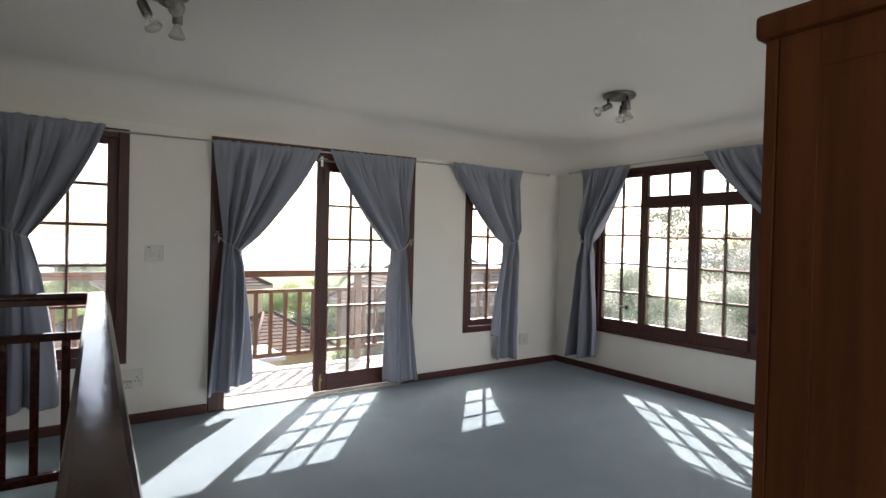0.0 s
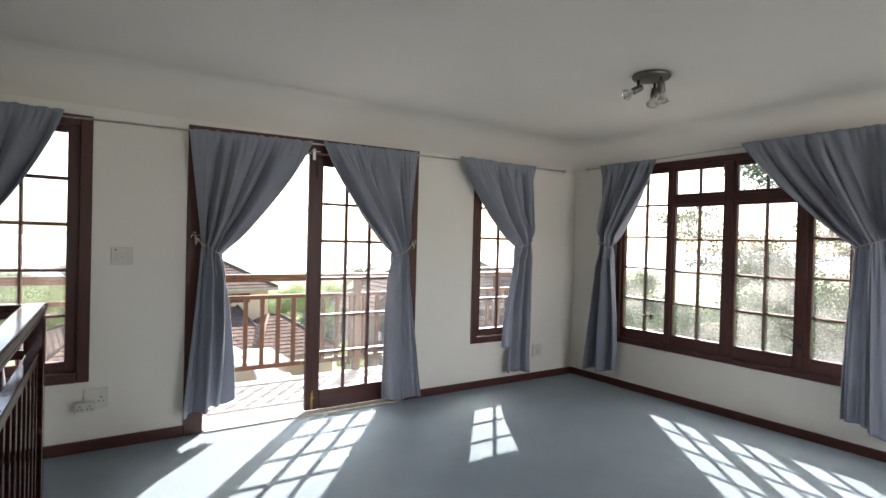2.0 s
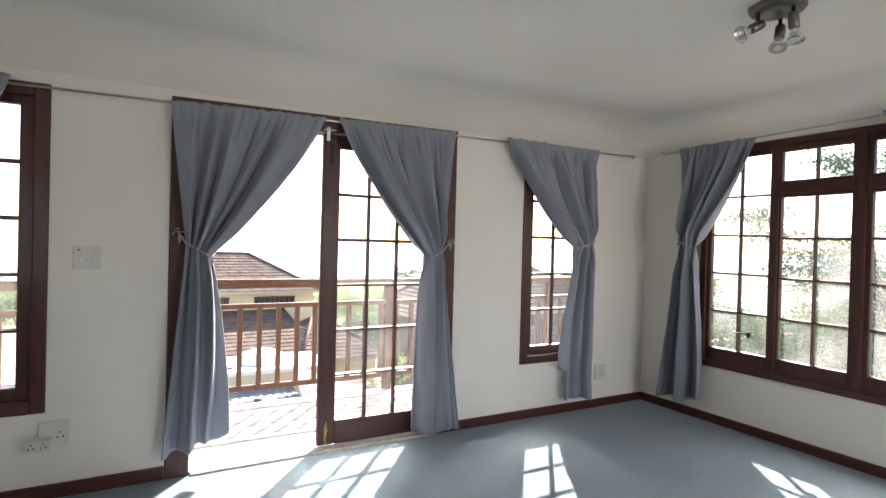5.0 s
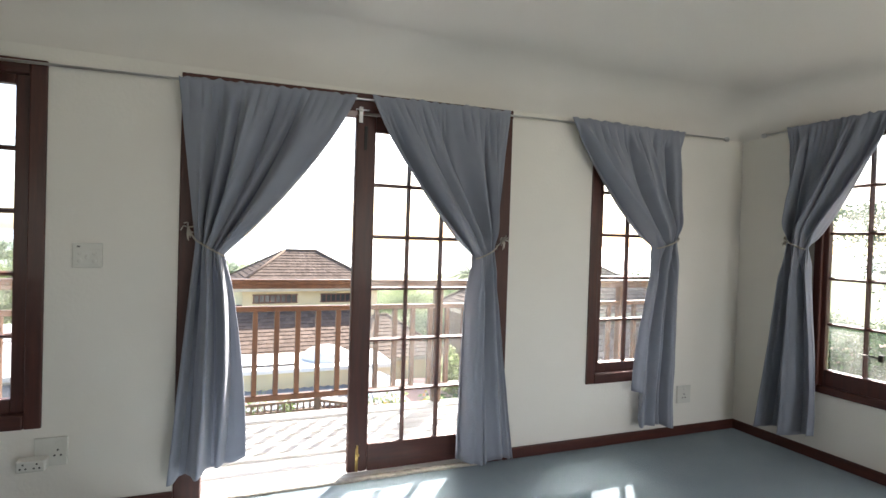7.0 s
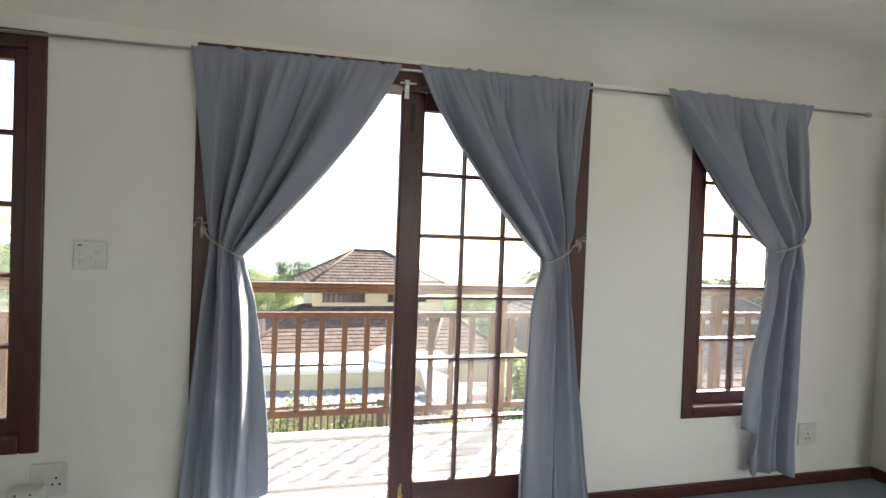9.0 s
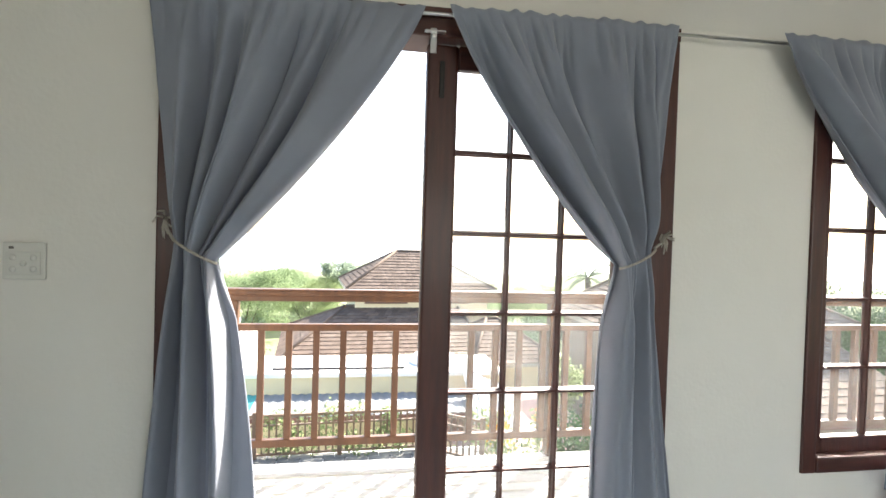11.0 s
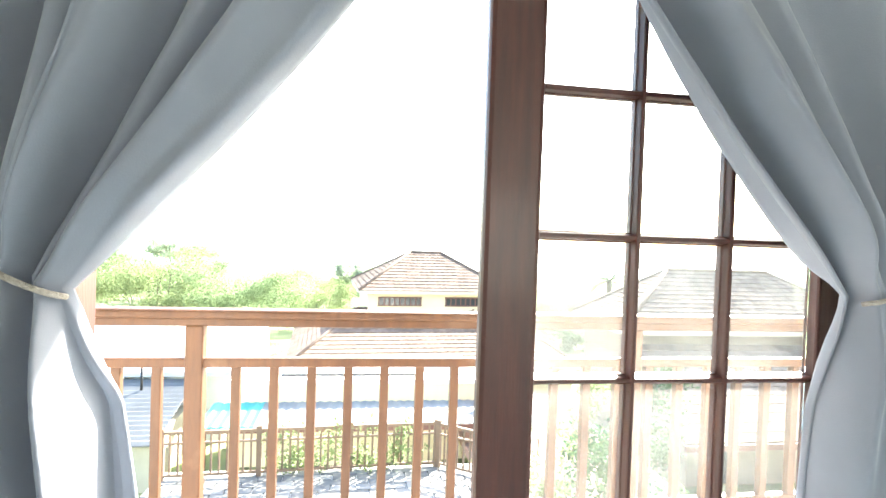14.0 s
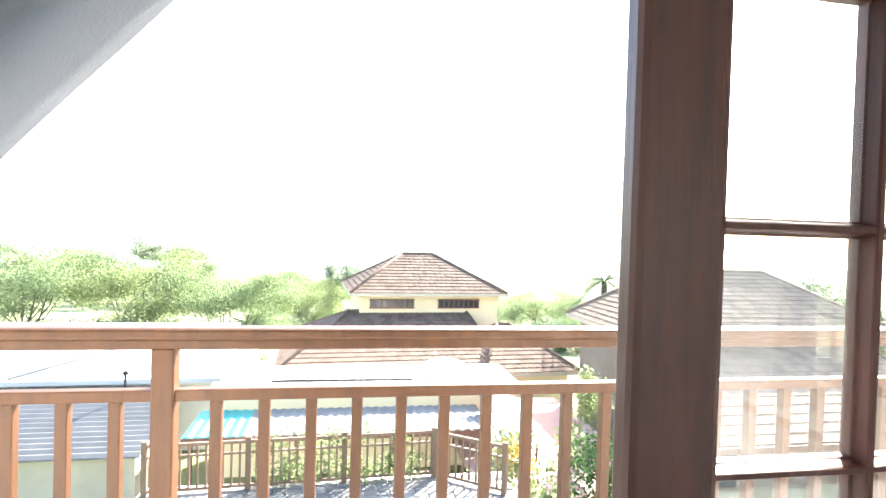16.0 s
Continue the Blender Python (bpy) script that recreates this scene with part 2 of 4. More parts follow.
def setting(name, bm, mat, label, category, smooth=False):
    return tagged(part(name, bm, mat, None, "", smooth), label, category, "", "structure")


def add_box(bm, a, b, bevel=0.0, m=None):
    lo, hi = Vector([min(p) for p in zip(a, b)]), Vector([max(p) for p in zip(a, b)])
    g = bmesh.ops.create_cube(bm, size=1.0)
    vs = g["verts"]
    for v in vs:
        v.co = Vector([lo[i] + (v.co[i] + 0.5) * (hi[i] - lo[i]) for i in range(3)])
    if bevel:
        es = list({e for v in vs for e in v.link_edges})
        r = bmesh.ops.bevel(bm, geom=es, offset=bevel, segments=2, affect="EDGES", profile=0.5)
        vs = list({v for f in r["faces"] for v in f.verts} | {v for v in vs if v.is_valid})
    if m:
        for v in vs:
            v.co = m @ v.co
    return vs


def box(a, b, bevel=0.0, m=None):
    bm = bmesh.new()
    add_box(bm, a, b, bevel, m)
    return bm


def tube(points, radii, seg=10, bm=None, cap=True):
    """A tapered tube along points."""
    bm = bm or bmesh.new()
    pts = [Vector(p) for p in points]
    rings = []
    side = None
    for i, p in enumerate(pts):
        d = (pts[min(i + 1, len(pts) - 1)] - pts[max(i - 1, 0)]).normalized()
        if side is None:
            side = d.orthogonal().normalized()
        else:
            side = (side - d * side.dot(d)).normalized()
        up = d.cross(side)
        r = radii[i] if isinstance(radii, (list, tuple)) else radii
        rings.append([bm.verts.new(p + r * (math.cos(2 * math.pi * k / seg) * side + math.sin(2 * math.pi * k / seg) * up)) for k in range(seg)])
    for r0, r1 in zip(rings, rings[1:]):
        for k in range(seg):
            bm.faces.new((r0[k], r0[(k + 1) % seg], r1[(k + 1) % seg], r1[k]))
    if cap:
        bm.faces.new(list(reversed(rings[0])))
        bm.faces.new(rings[-1])
    return bm


def lathe(profile, seg=20, m=None, bm=None):
    """A turned shape from (radius, height) pairs, about z, placed by m."""
    bm = bm or bmesh.new()
    rings = []
    for r, z in profile:
        ring = [bm.verts.new(Vector((r * math.cos(2 * math.pi * k / seg), r * math.sin(2 * math.pi * k / seg), z))) for k in range(seg)]
        rings.append(ring)
    for r0, r1 in zip(rings, rings[1:]):
        for k in range(seg):
            bm.faces.new((r0[k], r0[(k + 1) % seg], r1[(k + 1) % seg], r1[k]))
    bm.faces.new(list(reversed(rings[0])))
    bm.faces.new(rings[-1])
    if m:
        for ring in rings:
            for v in ring:
                v.co = m @ v.co
    return bm


# ---- setting of the room ----
WALL_Y, WALL_X, CEIL_Z = 3.93, 4.06, 2.375
OUT_Y, OUT_X = 4.10, 4.16
WEST_X, SOUTH_Y = -2.6, -2.6
WIN_L = (-0.895, -0.20, 0.43, 2.05)
WIN_S = (2.72, 3.42, 0.415, 2.06)
DOOR = (0.33, 2.12, -0.06, 2.06)
WIN_R = (1.16, 3.37, 0.43, 2.105)


def wall_with_holes(u0, u1, z0, z1, holes, depth0, depth1, along):
    """One wall mesh with its openings cut through; along is 'x' or 'y'."""
    bm = bmesh.new()
    cuts = sorted({u0, u1, *[h[0] for h in holes], *[h[1] for h in holes]})
    for a, b in zip(cuts, cuts[1:]):
        inside = [h for h in holes if h[0] <= a and b <= h[1]]
        spans = [(z0, inside[0][2]), (inside[0][3], z1)] if inside else [(z0, z1)]
        for lo, hi in spans:
            if hi - lo < 0.001:
                continue
            if along == "x":
                add_box(bm, (a, depth0, lo), (b, depth1, hi))
            else:
                add_box(bm, (depth0, a, lo), (depth1, b, hi))
    bmesh.ops.remove_doubles(bm, verts=bm.verts, dist=0.0005)
    return bm


setting("wall_north", wall_with_holes(WEST_X, OUT_X, -0.3, CEIL_Z + 0.1, [WIN_L, DOOR, WIN_S], WALL_Y, OUT_Y, "x"), PLASTER, "white plastered wall with door and two windows", "wall")
setting("wall_east", wall_with_holes(SOUTH_Y, WALL_Y, -0.3, CEIL_Z + 0.1, [WIN_R], WALL_X, OUT_X, "y"), PLASTER, "white plastered wall with a wide window", "wall")
setting("wall_west", box((WEST_X - 0.2, SOUTH_Y, -2.6), (WEST_X, OUT_Y, CEIL_Z + 0.1)), PLASTER, "plain white plastered wall", "wall")
# Openings added to the unseen rear wall to hold the fill lamps.
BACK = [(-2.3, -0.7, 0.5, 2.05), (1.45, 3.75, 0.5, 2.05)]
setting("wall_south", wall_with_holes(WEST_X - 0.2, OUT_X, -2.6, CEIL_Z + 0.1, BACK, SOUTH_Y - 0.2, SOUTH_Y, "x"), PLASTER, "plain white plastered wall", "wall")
setting("ceiling", box((WEST_X - 0.2, SOUTH_Y - 0.2, CEIL_Z), (OUT_X, OUT_Y, CEIL_Z + 0.25)), CEILING, "plain off-white painted ceiling", "ceiling")
# The roof's broad eaves, out of sight overhead, shade the upper part of the openings.
setting("roof_eaves", box((WEST_X - 1.0, SOUTH_Y - 1.0, CEIL_Z + 0.285), (4.84, 5.38, CEIL_Z + 0.40)), WHITEWALL, "plain white boarded eaves of the roof", "roof")
# A plastered cove softens the joint of wall and ceiling.
cv = bmesh.new()
CR = 0.26
ring0 = ring1 = None
for k in range(13):
    a = math.pi / 2 * k / 12
    h = CEIL_Z - CR + CR * math.sin(a)
    off = CR * (1 - math.cos(a))
    pts = [(WEST_X, WALL_Y - off - 0.001, h - 0.001), (WALL_X - off - 0.001, WALL_Y - off - 0.001, h - 0.001), (WALL_X - off - 0.001, SOUTH_Y, h - 0.001)]
    ring1 = [cv.verts.new(p) for p in pts]
    if ring0:
        for q in range(2):
            cv.faces.new((ring0[q], ring0[q + 1], ring1[q + 1], ring1[q]))
    ring0 = ring1
setting("cornice", cv, CEILING, "plain coved plaster cornice", "cornice", True)
# The floor leaves a stairwell open behind the balustrade.
VOID = (WEST_X, -0.50, 0.25, 2.90)
fl = bmesh.new()
add_box(fl, (VOID[1], SOUTH_Y, -0.3), (WALL_X, WALL_Y, 0))
add_box(fl, (WEST_X, VOID[3], -0.3), (VOID[1], WALL_Y, 0))
add_box(fl, (WEST_X, SOUTH_Y, -0.3), (VOID[1], VOID[2], 0))
setting("floor", fl, CARPET, "blue-grey carpeted floor", "floor")
setting("stairwell_floor", box((WEST_X, SOUTH_Y, -2.7), (VOID[1] + 0.1, WALL_Y, -2.6)), CARPET, "blue-grey carpeted floor of the stairwell", "floor")
setting("stairwell_wall", box((VOID[1] + 0.02, SOUTH_Y, -2.6), (VOID[1] + 0.15, WALL_Y, -0.305)), PLASTER, "plain white stairwell wall", "wall")
setting("stairwell_wall", box((WEST_X, VOID[3] + 0.02, -2.6), (VOID[1] + 0.02, VOID[3] + 0.15, -0.305)), PLASTER, "plain white stairwell wall", "wall")


def skirting(name, a, b):
    bm = box(a, b, 0.006)
    setting(name, bm, MAHOGANY_H, "dark red-brown wooden skirting board", "skirting board")


skirting("baseboard", (WEST_X, WALL_Y - 0.018, 0), (DOOR[0] - 0.002, WALL_Y, 0.072))
skirting("baseboard", (DOOR[1] + 0.002, WALL_Y - 0.018, 0), (WALL_X - 0.019, WALL_Y, 0.068))
skirting("baseboard", (WALL_X - 0.018, 0.2, 0), (WALL_X, WALL_Y, 0.068))


# ---- windows ----
def glazing(parent, u0, u1, z0, z1, cols, rows, face, along, bar=0.022, mat=None, thick=0.03):
    """Glazing bars and panes of one sash; face is the inner plane, outwards is positive."""
    mat = mat or MAHOGANY

    def blk(ua, ub, za, zb, da, db):
        return ((ua, face + da, za), (ub, face + db, zb)) if along == "x" else ((face + da, ua, za), (face + db, ub, zb))

    def moulded(u, z, upright):
        """A bar with a narrow nosing towards the room and splayed cheeks."""
        bm = bmesh.new()
        ends = []
        inset = 0.0 if upright else 0.002
        for e in ((z0, z1) if upright else (u0, u1)):
            ring = []
            for w, d in ((-0.5, 1.0), (-0.5, 0.6), (-0.36, 0.5), (-0.24, 0.08), (-0.16, 0.0), (0.16, 0.0), (0.24, 0.08), (0.36, 0.5), (0.5, 0.6), (0.5, 1.0)):
                dd = face + inset + d * (thick - 2 * inset)
                p, q = (u + w * bar, e) if upright else (e, z + w * bar)
                ring.append(bm.verts.new((p, dd, q) if along == "x" else (dd, p, q)))
            ends.append(ring)
        for k in range(10):
            bm.faces.new((ends[0][k], ends[0][(k + 1) % 10], ends[1][(k + 1) % 10], ends[1][k]))
        bm.faces.new(ends[0])
        bm.faces.new(list(reversed(ends[1])))
        bmesh.ops.recalc_face_normals(bm, faces=bm.faces)
        return bm

    us = [u0 + (u1 - u0) * i / cols for i in range(cols + 1)]
    zs = [z0 + (z1 - z0) * i / rows for i in range(rows + 1)]
    for u in us[1:-1]:
        part("glazing_bar", moulded(u, 0, True), mat, parent)
    for z in zs[1:-1]:
        part("glazing_bar", moulded(0, z, False), mat, parent)
    for i in range(cols):
        for k in range(rows):
            p = part("pane", box(*blk(us[i] + 0.004, us[i + 1] - 0.004, zs[k] + 0.004, zs[k + 1] - 0.004, thick * 0.5, thick * 0.5 + 0.004)), DUSTGLASS if along == "y" else GLASS, parent)
            p.visible_shadow = False


def sash(parent, u0, u1, z0, z1, cols, rows, face, along, stile=0.05, bottom=0.06, name="casement"):
    """A casement: stiles and rails round a glazed field given by its glass edges."""
    def blk(ua, ub, za, zb, da, db):
        return ((ua, face + da, za), (ub, face + db, zb)) if along == "x" else ((face + da, ua, za), (face + db, ub, zb))

    bm = bmesh.new()
    for a in ((u0 - stile, u0, z0 - bottom, z1 + stile), (u1, u1 + stile, z0 - bottom, z1 + stile), (u0, u1, z0 - bottom, z0), (u0, u1, z1, z1 + stile)):
        add_box(bm, *blk(*a, -0.004, 0.042), bevel=0.006)
    s = part(name, bm, MAHOGANY, parent)
    glazing(s, u0, u1, z0, z1, cols, rows, face + 0.006, along)
    return s


def window_frame(parent, u0, u1, z0, z1, face, deep, along, width=0.06, bars=()):
    def blk(ua, ub, za, zb, da=0.0, db=None):
        db = deep if db is None else db
        return ((ua, face + da, za), (ub, face + db, zb)) if along == "x" else ((face + da, ua, za), (face + db, ub, zb))

    part("jamb", box(*blk(u0, u0 + width, z0, z1), bevel=0.006), MAHOGANY, parent)
    part("jamb", box(*blk(u1 - width, u1, z0, z1), bevel=0.006), MAHOGANY, parent)
    part("head", box(*blk(u0 + width, u1 - width, z1 - width, z1, 0.001), bevel=0.006), MAHOGANY_H, parent)
    part("sill", box(*blk(u0 + width, u1 - width, z0, z0 + width, -0.004), bevel=0.008), MAHOGANY_H, parent)
    for a in bars:
        part("mullion", box(*blk(*a, 0.004), bevel=0.006), MAHOGANY, parent)


def handle_stay(parent, at, tilt, along):
    """A peg stay handle on a sash."""
    bm = tube([(0, 0, 0), (0.03, 0, 0), (0.12, 0, 0.004)], [0.006, 0.005, 0.004], 8)
    add_box(bm, (-0.012, -0.012, -0.02), (0.012, 0.012, 0.02), 0.003)
    m = pose(*at) @ (pose(0, 0, 0, 0, tilt, 90) if along == "y" else pose(0, 0, 0, 0, tilt, 0))
    for v in bm.verts:
        v.co = m @ v.co
    part("stay_handle", bm, BLACKMETAL, parent, "black metal stay handle", True)


for name, (u0, u1, z0, z1) in (("window_1", WIN_L), ("window_2", WIN_S)):
    w = thing(name, (u0, WALL_Y, z0), "tall narrow dark wooden window with small panes", "window", "narrow windows", "structure")
    window_frame(w, u0, u1, z0, z1, WALL_Y - 0.012, 0.11, "x", 0.065)
    sash(w, u0 + 0.127, u1 - 0.127, z0 + 0.127, z1 - 0.105, 2, 5, WALL_Y + 0.036, "x", 0.065, 0.065)

# Window frames made up to dress the fill lamps' openings.
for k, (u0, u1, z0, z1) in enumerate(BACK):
    w = thing("window_%d" % (4 + k), (u0, SOUTH_Y, z0), "added dark wooden frame round an invented rear fill opening", "window", "", "structure")
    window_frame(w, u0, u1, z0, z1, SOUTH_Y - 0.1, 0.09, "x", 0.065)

w = thing("window_3", (WALL_X, WIN_R[0], WIN_R[2]), "wide dark wooden window of four casements with small panes", "window", "", "structure")
F = WALL_X - 0.022
window_frame(w, *WIN_R, F, 0.085, "y", 0.05, [(2.79, 2.84, 0.47, 2.06), (2.27, 2.322, 0.47, 2.06), (1.726, 1.779, 0.47, 2.06),
                                           (2.325, 2.785, 1.725, 1.79), (1.78, 2.265, 1.725, 1.79)])
E = WALL_X + 0.0
for u0, u1, z0, z1, r in ((2.855, 3.29, 0.58, 2.015, 5), (2.352, 2.775, 0.58, 1.70, 4), (1.81, 2.24, 0.58, 1.70, 4), (1.25, 1.695, 0.58, 2.015, 5)):
    sash(w, u0, u1, z0, z1, 2, r, E, "y", 0.042, 0.11)
for u0, u1 in ((2.352, 2.775), (1.81, 2.24)):
    sash(w, u0, u1, 1.815, 2.015, 2, 1, E, "y", 0.042, 0.042, "top_light")
handle_stay(w, (E - 0.03, 2.96, 0.72), 0, "y")
handle_stay(w, (E - 0.03, 1.75, 0.66), -35, "y")

# ---- terrace door ----
d = thing("door_1", (DOOR[0], WALL_Y, 0), "dark wooden double-door frame standing open to the deck", "door frame", "", "structure")
for a, b in (((0.33, WALL_Y - 0.014, 0), (0.45, OUT_Y, 2.06)), ((2.0, WALL_Y - 0.014, 0), (2.12, OUT_Y, 2.06))):
    part("jamb", box(a, b, 0.006), MAHOGANY, d)
part("head", box((0.45, WALL_Y - 0.012, 1.995), (2.0, OUT_Y, 2.06), 0.006), MAHOGANY_H, d)
ht = box((0.33, WALL_Y - 0.014, 2.0605), (2.12, WALL_Y - 0.0005, 2.08))
for v in ht.verts:
    if v.co.z > 2.07:
        v.co.z = 2.078 + 0.030 * (v.co.x - 0.33) / 1.79
part("head_trim", ht, MAHOGANY_H, d)
part("threshold", box((0.45, WALL_Y + 0.01, -0.058), (2.0, OUT_Y + 0.03, 0.012), 0.006), DECKBOARD, d, "pale weathered threshold board")
LY = 3.972
leaf = thing("glazed_door", (1.19, LY, 0.02), "closed dark wooden glazed door leaf with eighteen panes", "door")
part("stile", box((1.183, LY, 0.02), (1.297, LY + 0.042, 1.99), 0.011), MAHOGANY, leaf)
part("stile", box((1.915, LY, 0.02), (1.998, LY + 0.042, 1.99), 0.006), MAHOGANY, leaf)
part("top_rail", box((1.297, LY + 0.001, 1.905), (1.915, LY + 0.041, 1.99), 0.006), MAHOGANY_H, leaf)
part("bottom_rail", box((1.297, LY + 0.001, 0.02), (1.915, LY + 0.041, 0.172), 0.006), MAHOGANY_H, leaf)
glazing(leaf, 1.297, 1.915, 0.172, 1.905, 3, 6, LY + 0.004, "x", 0.021, MAHOGANY, 0.036)
bolt = bmesh.new()
add_box(bolt, (1.229, LY - 0.005, 0.03), (1.245, LY - 0.0005, 0.155), 0.003)
tube([(1.237, LY - 0.012, 0.03), (1.237, LY - 0.012, 0.175)], 0.0055, 8, bolt)
lathe([(0.004, 0), (0.009, 0.006), (0.010, 0.014), (0.006, 0.02)], 10, pose(1.237, LY - 0.012, 0.125, 90), bolt)
part("bolt", bolt, BRASS, leaf, "worn brass flush bolt", True)
part("bolt", box((1.228, LY - 0.006, 1.80), (1.246, LY - 0.0005, 1.93), 0.002), BLACKMETAL, leaf, "dark metal top bolt")
# Frayed carpet edge at the threshold.
fr = bmesh.new()
prev = None
for i in range(61):
    x = 0.46 + 1.53 * i / 60
    wv = 0.010 * noise.noise(Vector((x * 9, 0, 0)))
    a = [fr.verts.new((x, WALL_Y - 0.035 + wv, 0.002)), fr.verts.new((x, WALL_Y - 0.02 + wv, 0.011)), fr.verts.new((x, WALL_Y + 0.012, 0.013)), fr.verts.new((x, WALL_Y + 0.012, 0.0))]
    if prev:
        for k in range(4):
            fr.faces.new((prev[k], prev[(k + 1) % 4], a[(k + 1) % 4], a[k]))
    prev = a
tagged(part("carpet_trim", fr, FRAY, None, "", True), "frayed pale carpet edge along the door threshold", "carpet edge", "", "structure")


# ---- curtains ----
def curtain(label, plane, along, top, tie, bottom, z_top, z_tie, z_bot, free, sag=0.05, pleats=6, seed=1, hook=None, curl=0.0, step=None):
    """A tied-back curtain. top, tie, bottom: its two edges along the wall, outer edge first; free: 1 where the inner edge runs to higher u."""
    rnd = random.Random(seed)
    base = (top[0], plane, 0) if along == "x" else (plane, top[0], 0)
    ob = thing("curtain", base, label, "curtain", "tied-back curtains")
    ph = [rnd.uniform(0, 6.28) for _ in range(6)]
    nu, nv = 150, 84
    z_lo = z_bot[0] if isinstance(z_bot, tuple) else z_bot
    z_hi = z_bot[1] if isinstance(z_bot, tuple) else z_bot
    tops = z_top if isinstance(z_top, tuple) else (z_top, z_top)
    bm = bmesh.new()
    grid = []
    for j in range(nv + 1):
        q = j / nv
        row = []
        for i in range(nu + 1):
            s = i / nu
            z_head = tops[0] + (tops[1] - tops[0]) * s
            if step:
                e = max(0.0, min(1.0, (s - step) / 0.07))
                zb = z_lo + (z_hi - z_lo) * e * e * (3 - 2 * e) + 0.03 * s + 0.012 * math.sin(9 * s + ph[3])
            else:
                zb = z_lo + (z_hi - z_lo) * s + 0.012 * math.sin(9 * s + ph[3])
            if q < 0.5:
                f = q / 0.5
                # The inner edge hangs in a belly before it is drawn in.
                zt = z_tie + 0.05 * (0.5 - s)
                z = z_head + (zt - z_head) * f
                e0 = top[0] + (tie[0] - top[0]) * f
                e1 = top[1] + (tie[1] - top[1]) * (f ** 1.12)
                u = e0 + (e1 - e0) * s
                u += sag * (top[1] - top[0]) * math.sin(math.pi * f) * s ** 2 * 0.55
                gather = f ** 2
            else:
                f = (q - 0.5) / 0.5
                zt = z_tie + 0.05 * (0.5 - s)
                z = zt + (zb - zt) * f
                g = 1 - (1 - f) ** 1.7
                e0 = tie[0] + (bottom[0] - tie[0]) * f
                e1 = tie[1] + (bottom[1] - tie[1]) * g
                u = e0 + (e1 - e0) * s
                gather = (1 - f) ** 2.2
            near = math.exp(-((q - 0.5) / 0.05) ** 2)
            t = s + 0.055 * math.sin(2 * math.pi * 1.1 * s + ph[3]) + 0.025 * math.sin(2 * math.pi * 2.3 * s + ph[1]) + 0.02 * math.sin(4 * q + ph[1]) * (1 - abs(2 * s - 1))
            amp = 0.012 + 0.105 * min(1.0, q * 2.2) ** 0.7 if q < 0.5 else 0.117 - 0.012 * (q - 0.5)
            a1 = 2 * math.pi * pleats * t + ph[0]
            a2 = 2 * math.pi * pleats * 0.42 * t + ph[4]
            k = max(0.0, min(1.0, (q - 0.47) / 0.12))
            # Broad rounded folds with narrow valleys between them.
            up = 2.1 * (abs(math.sin(a1 / 2 + 0.35 * math.sin(a1 / 2 + 0.8))) ** 0.75) - 1.25
            w1 = (1 - k) * (1.15 * up + 0.30 * math.sin(0.53 * a1 + ph[5])) + k * (2.3 * abs(math.sin(a2 / 2 + 0.4 * math.sin(a2 / 2))) ** 0.7 - 1.3 + 0.42 * math.sin(2 * a2 + 0.9 + 0.8 * q))
            w2 = math.sin(2 * math.pi * pleats * 0.41 * t + ph[2] + 0.9 * q)
            w3 = math.sin(2 * math.pi * pleats * 1.9 * t + ph[4] + 1.5 * q) * (1 - 0.85 * k)
            dep = amp * (0.50 * w1 + 0.45 * w2 + 0.14 * w3)
            if q < 0.24:
                # Short creases run down from the gathered head.
                gath = s + 0.03 * math.sin(9 * s + ph[5]) + 0.014 * math.sin(23 * s + ph[2])
                length = 0.10 + 0.14 * abs(noise.noise(Vector((gath * 13, seed * 1.7, 0))))
                dep += 0.028 * (abs(math.sin(math.pi * 15 * gath)) ** 0.6 * 1.6 - 1.0) * max(0.0, 1 - q / length)
            dep *= (1 - 0.70 * near) * min(1.0, 0.4 + 5 * s)
            dep += 0.035 * near * math.sin(math.pi * s)
            dep += 0.014 * noise.noise(Vector((s * 3 + seed, q * 6, seed * 2.3))) + 0.005 * noise.noise(Vector((s * 11 + seed, q * 13, seed)))
            u += 0.012 * w2 * min(1, q * 3) * (1 - near) * s
            dep = max(-0.056, min(0.115, dep))
            u += 0.020 * (top[1] - top[0]) * (1 - k) * math.cos(a1 + 0.4) * min(1.0, q * 3) * math.sin(math.pi * s) * (1 - near)
            if q < 0.07:
                # The pocket at the head closes round the rod.
                h = 1 - q / 0.07
                dep = dep * (1 - h) + h * (0.0125 + 0.007 * abs(noise.noise(Vector((s * 21, seed * 3.1, 0)))))
                z += 0.011 * noise.noise(Vector((s * 26, seed * 5.7, 2))) * max(0.0, 1 - q / 0.012)
            if curl and q > 0.5:
                # Below the cord a fold turns outwards into the light, the inner edge behind it.
                grow = min(1.0, (q - 0.5) / 0.09)
                edge = 0.80 - 0.20 * (q - 0.5) / 0.5
                e = max(0.0, min(1.0, (s - edge) / 0.12))
                e = e * e * (3 - 2 * e)
                lead = max(0.0, min(1.0, (s - edge + 0.2) / 0.2))
                dep = dep * (1 - 0.75 * e * grow) + curl * grow * (0.35 * lead - e)
            row.append(bm.verts.new((u, plane - dep, z) if along == "x" else (plane - dep, u, z)))
        grid.append(row)
    for j in range(nv):
        for i in range(nu):
            bm.faces.new((grid[j][i], grid[j][i + 1], grid[j + 1][i + 1], grid[j + 1][i]))
    c = part("cloth", bm, CLOTH, ob, "", True)
    so = c.modifiers.new("thickness", "SOLIDIFY")
    so.thickness, so.offset = 0.003, 0
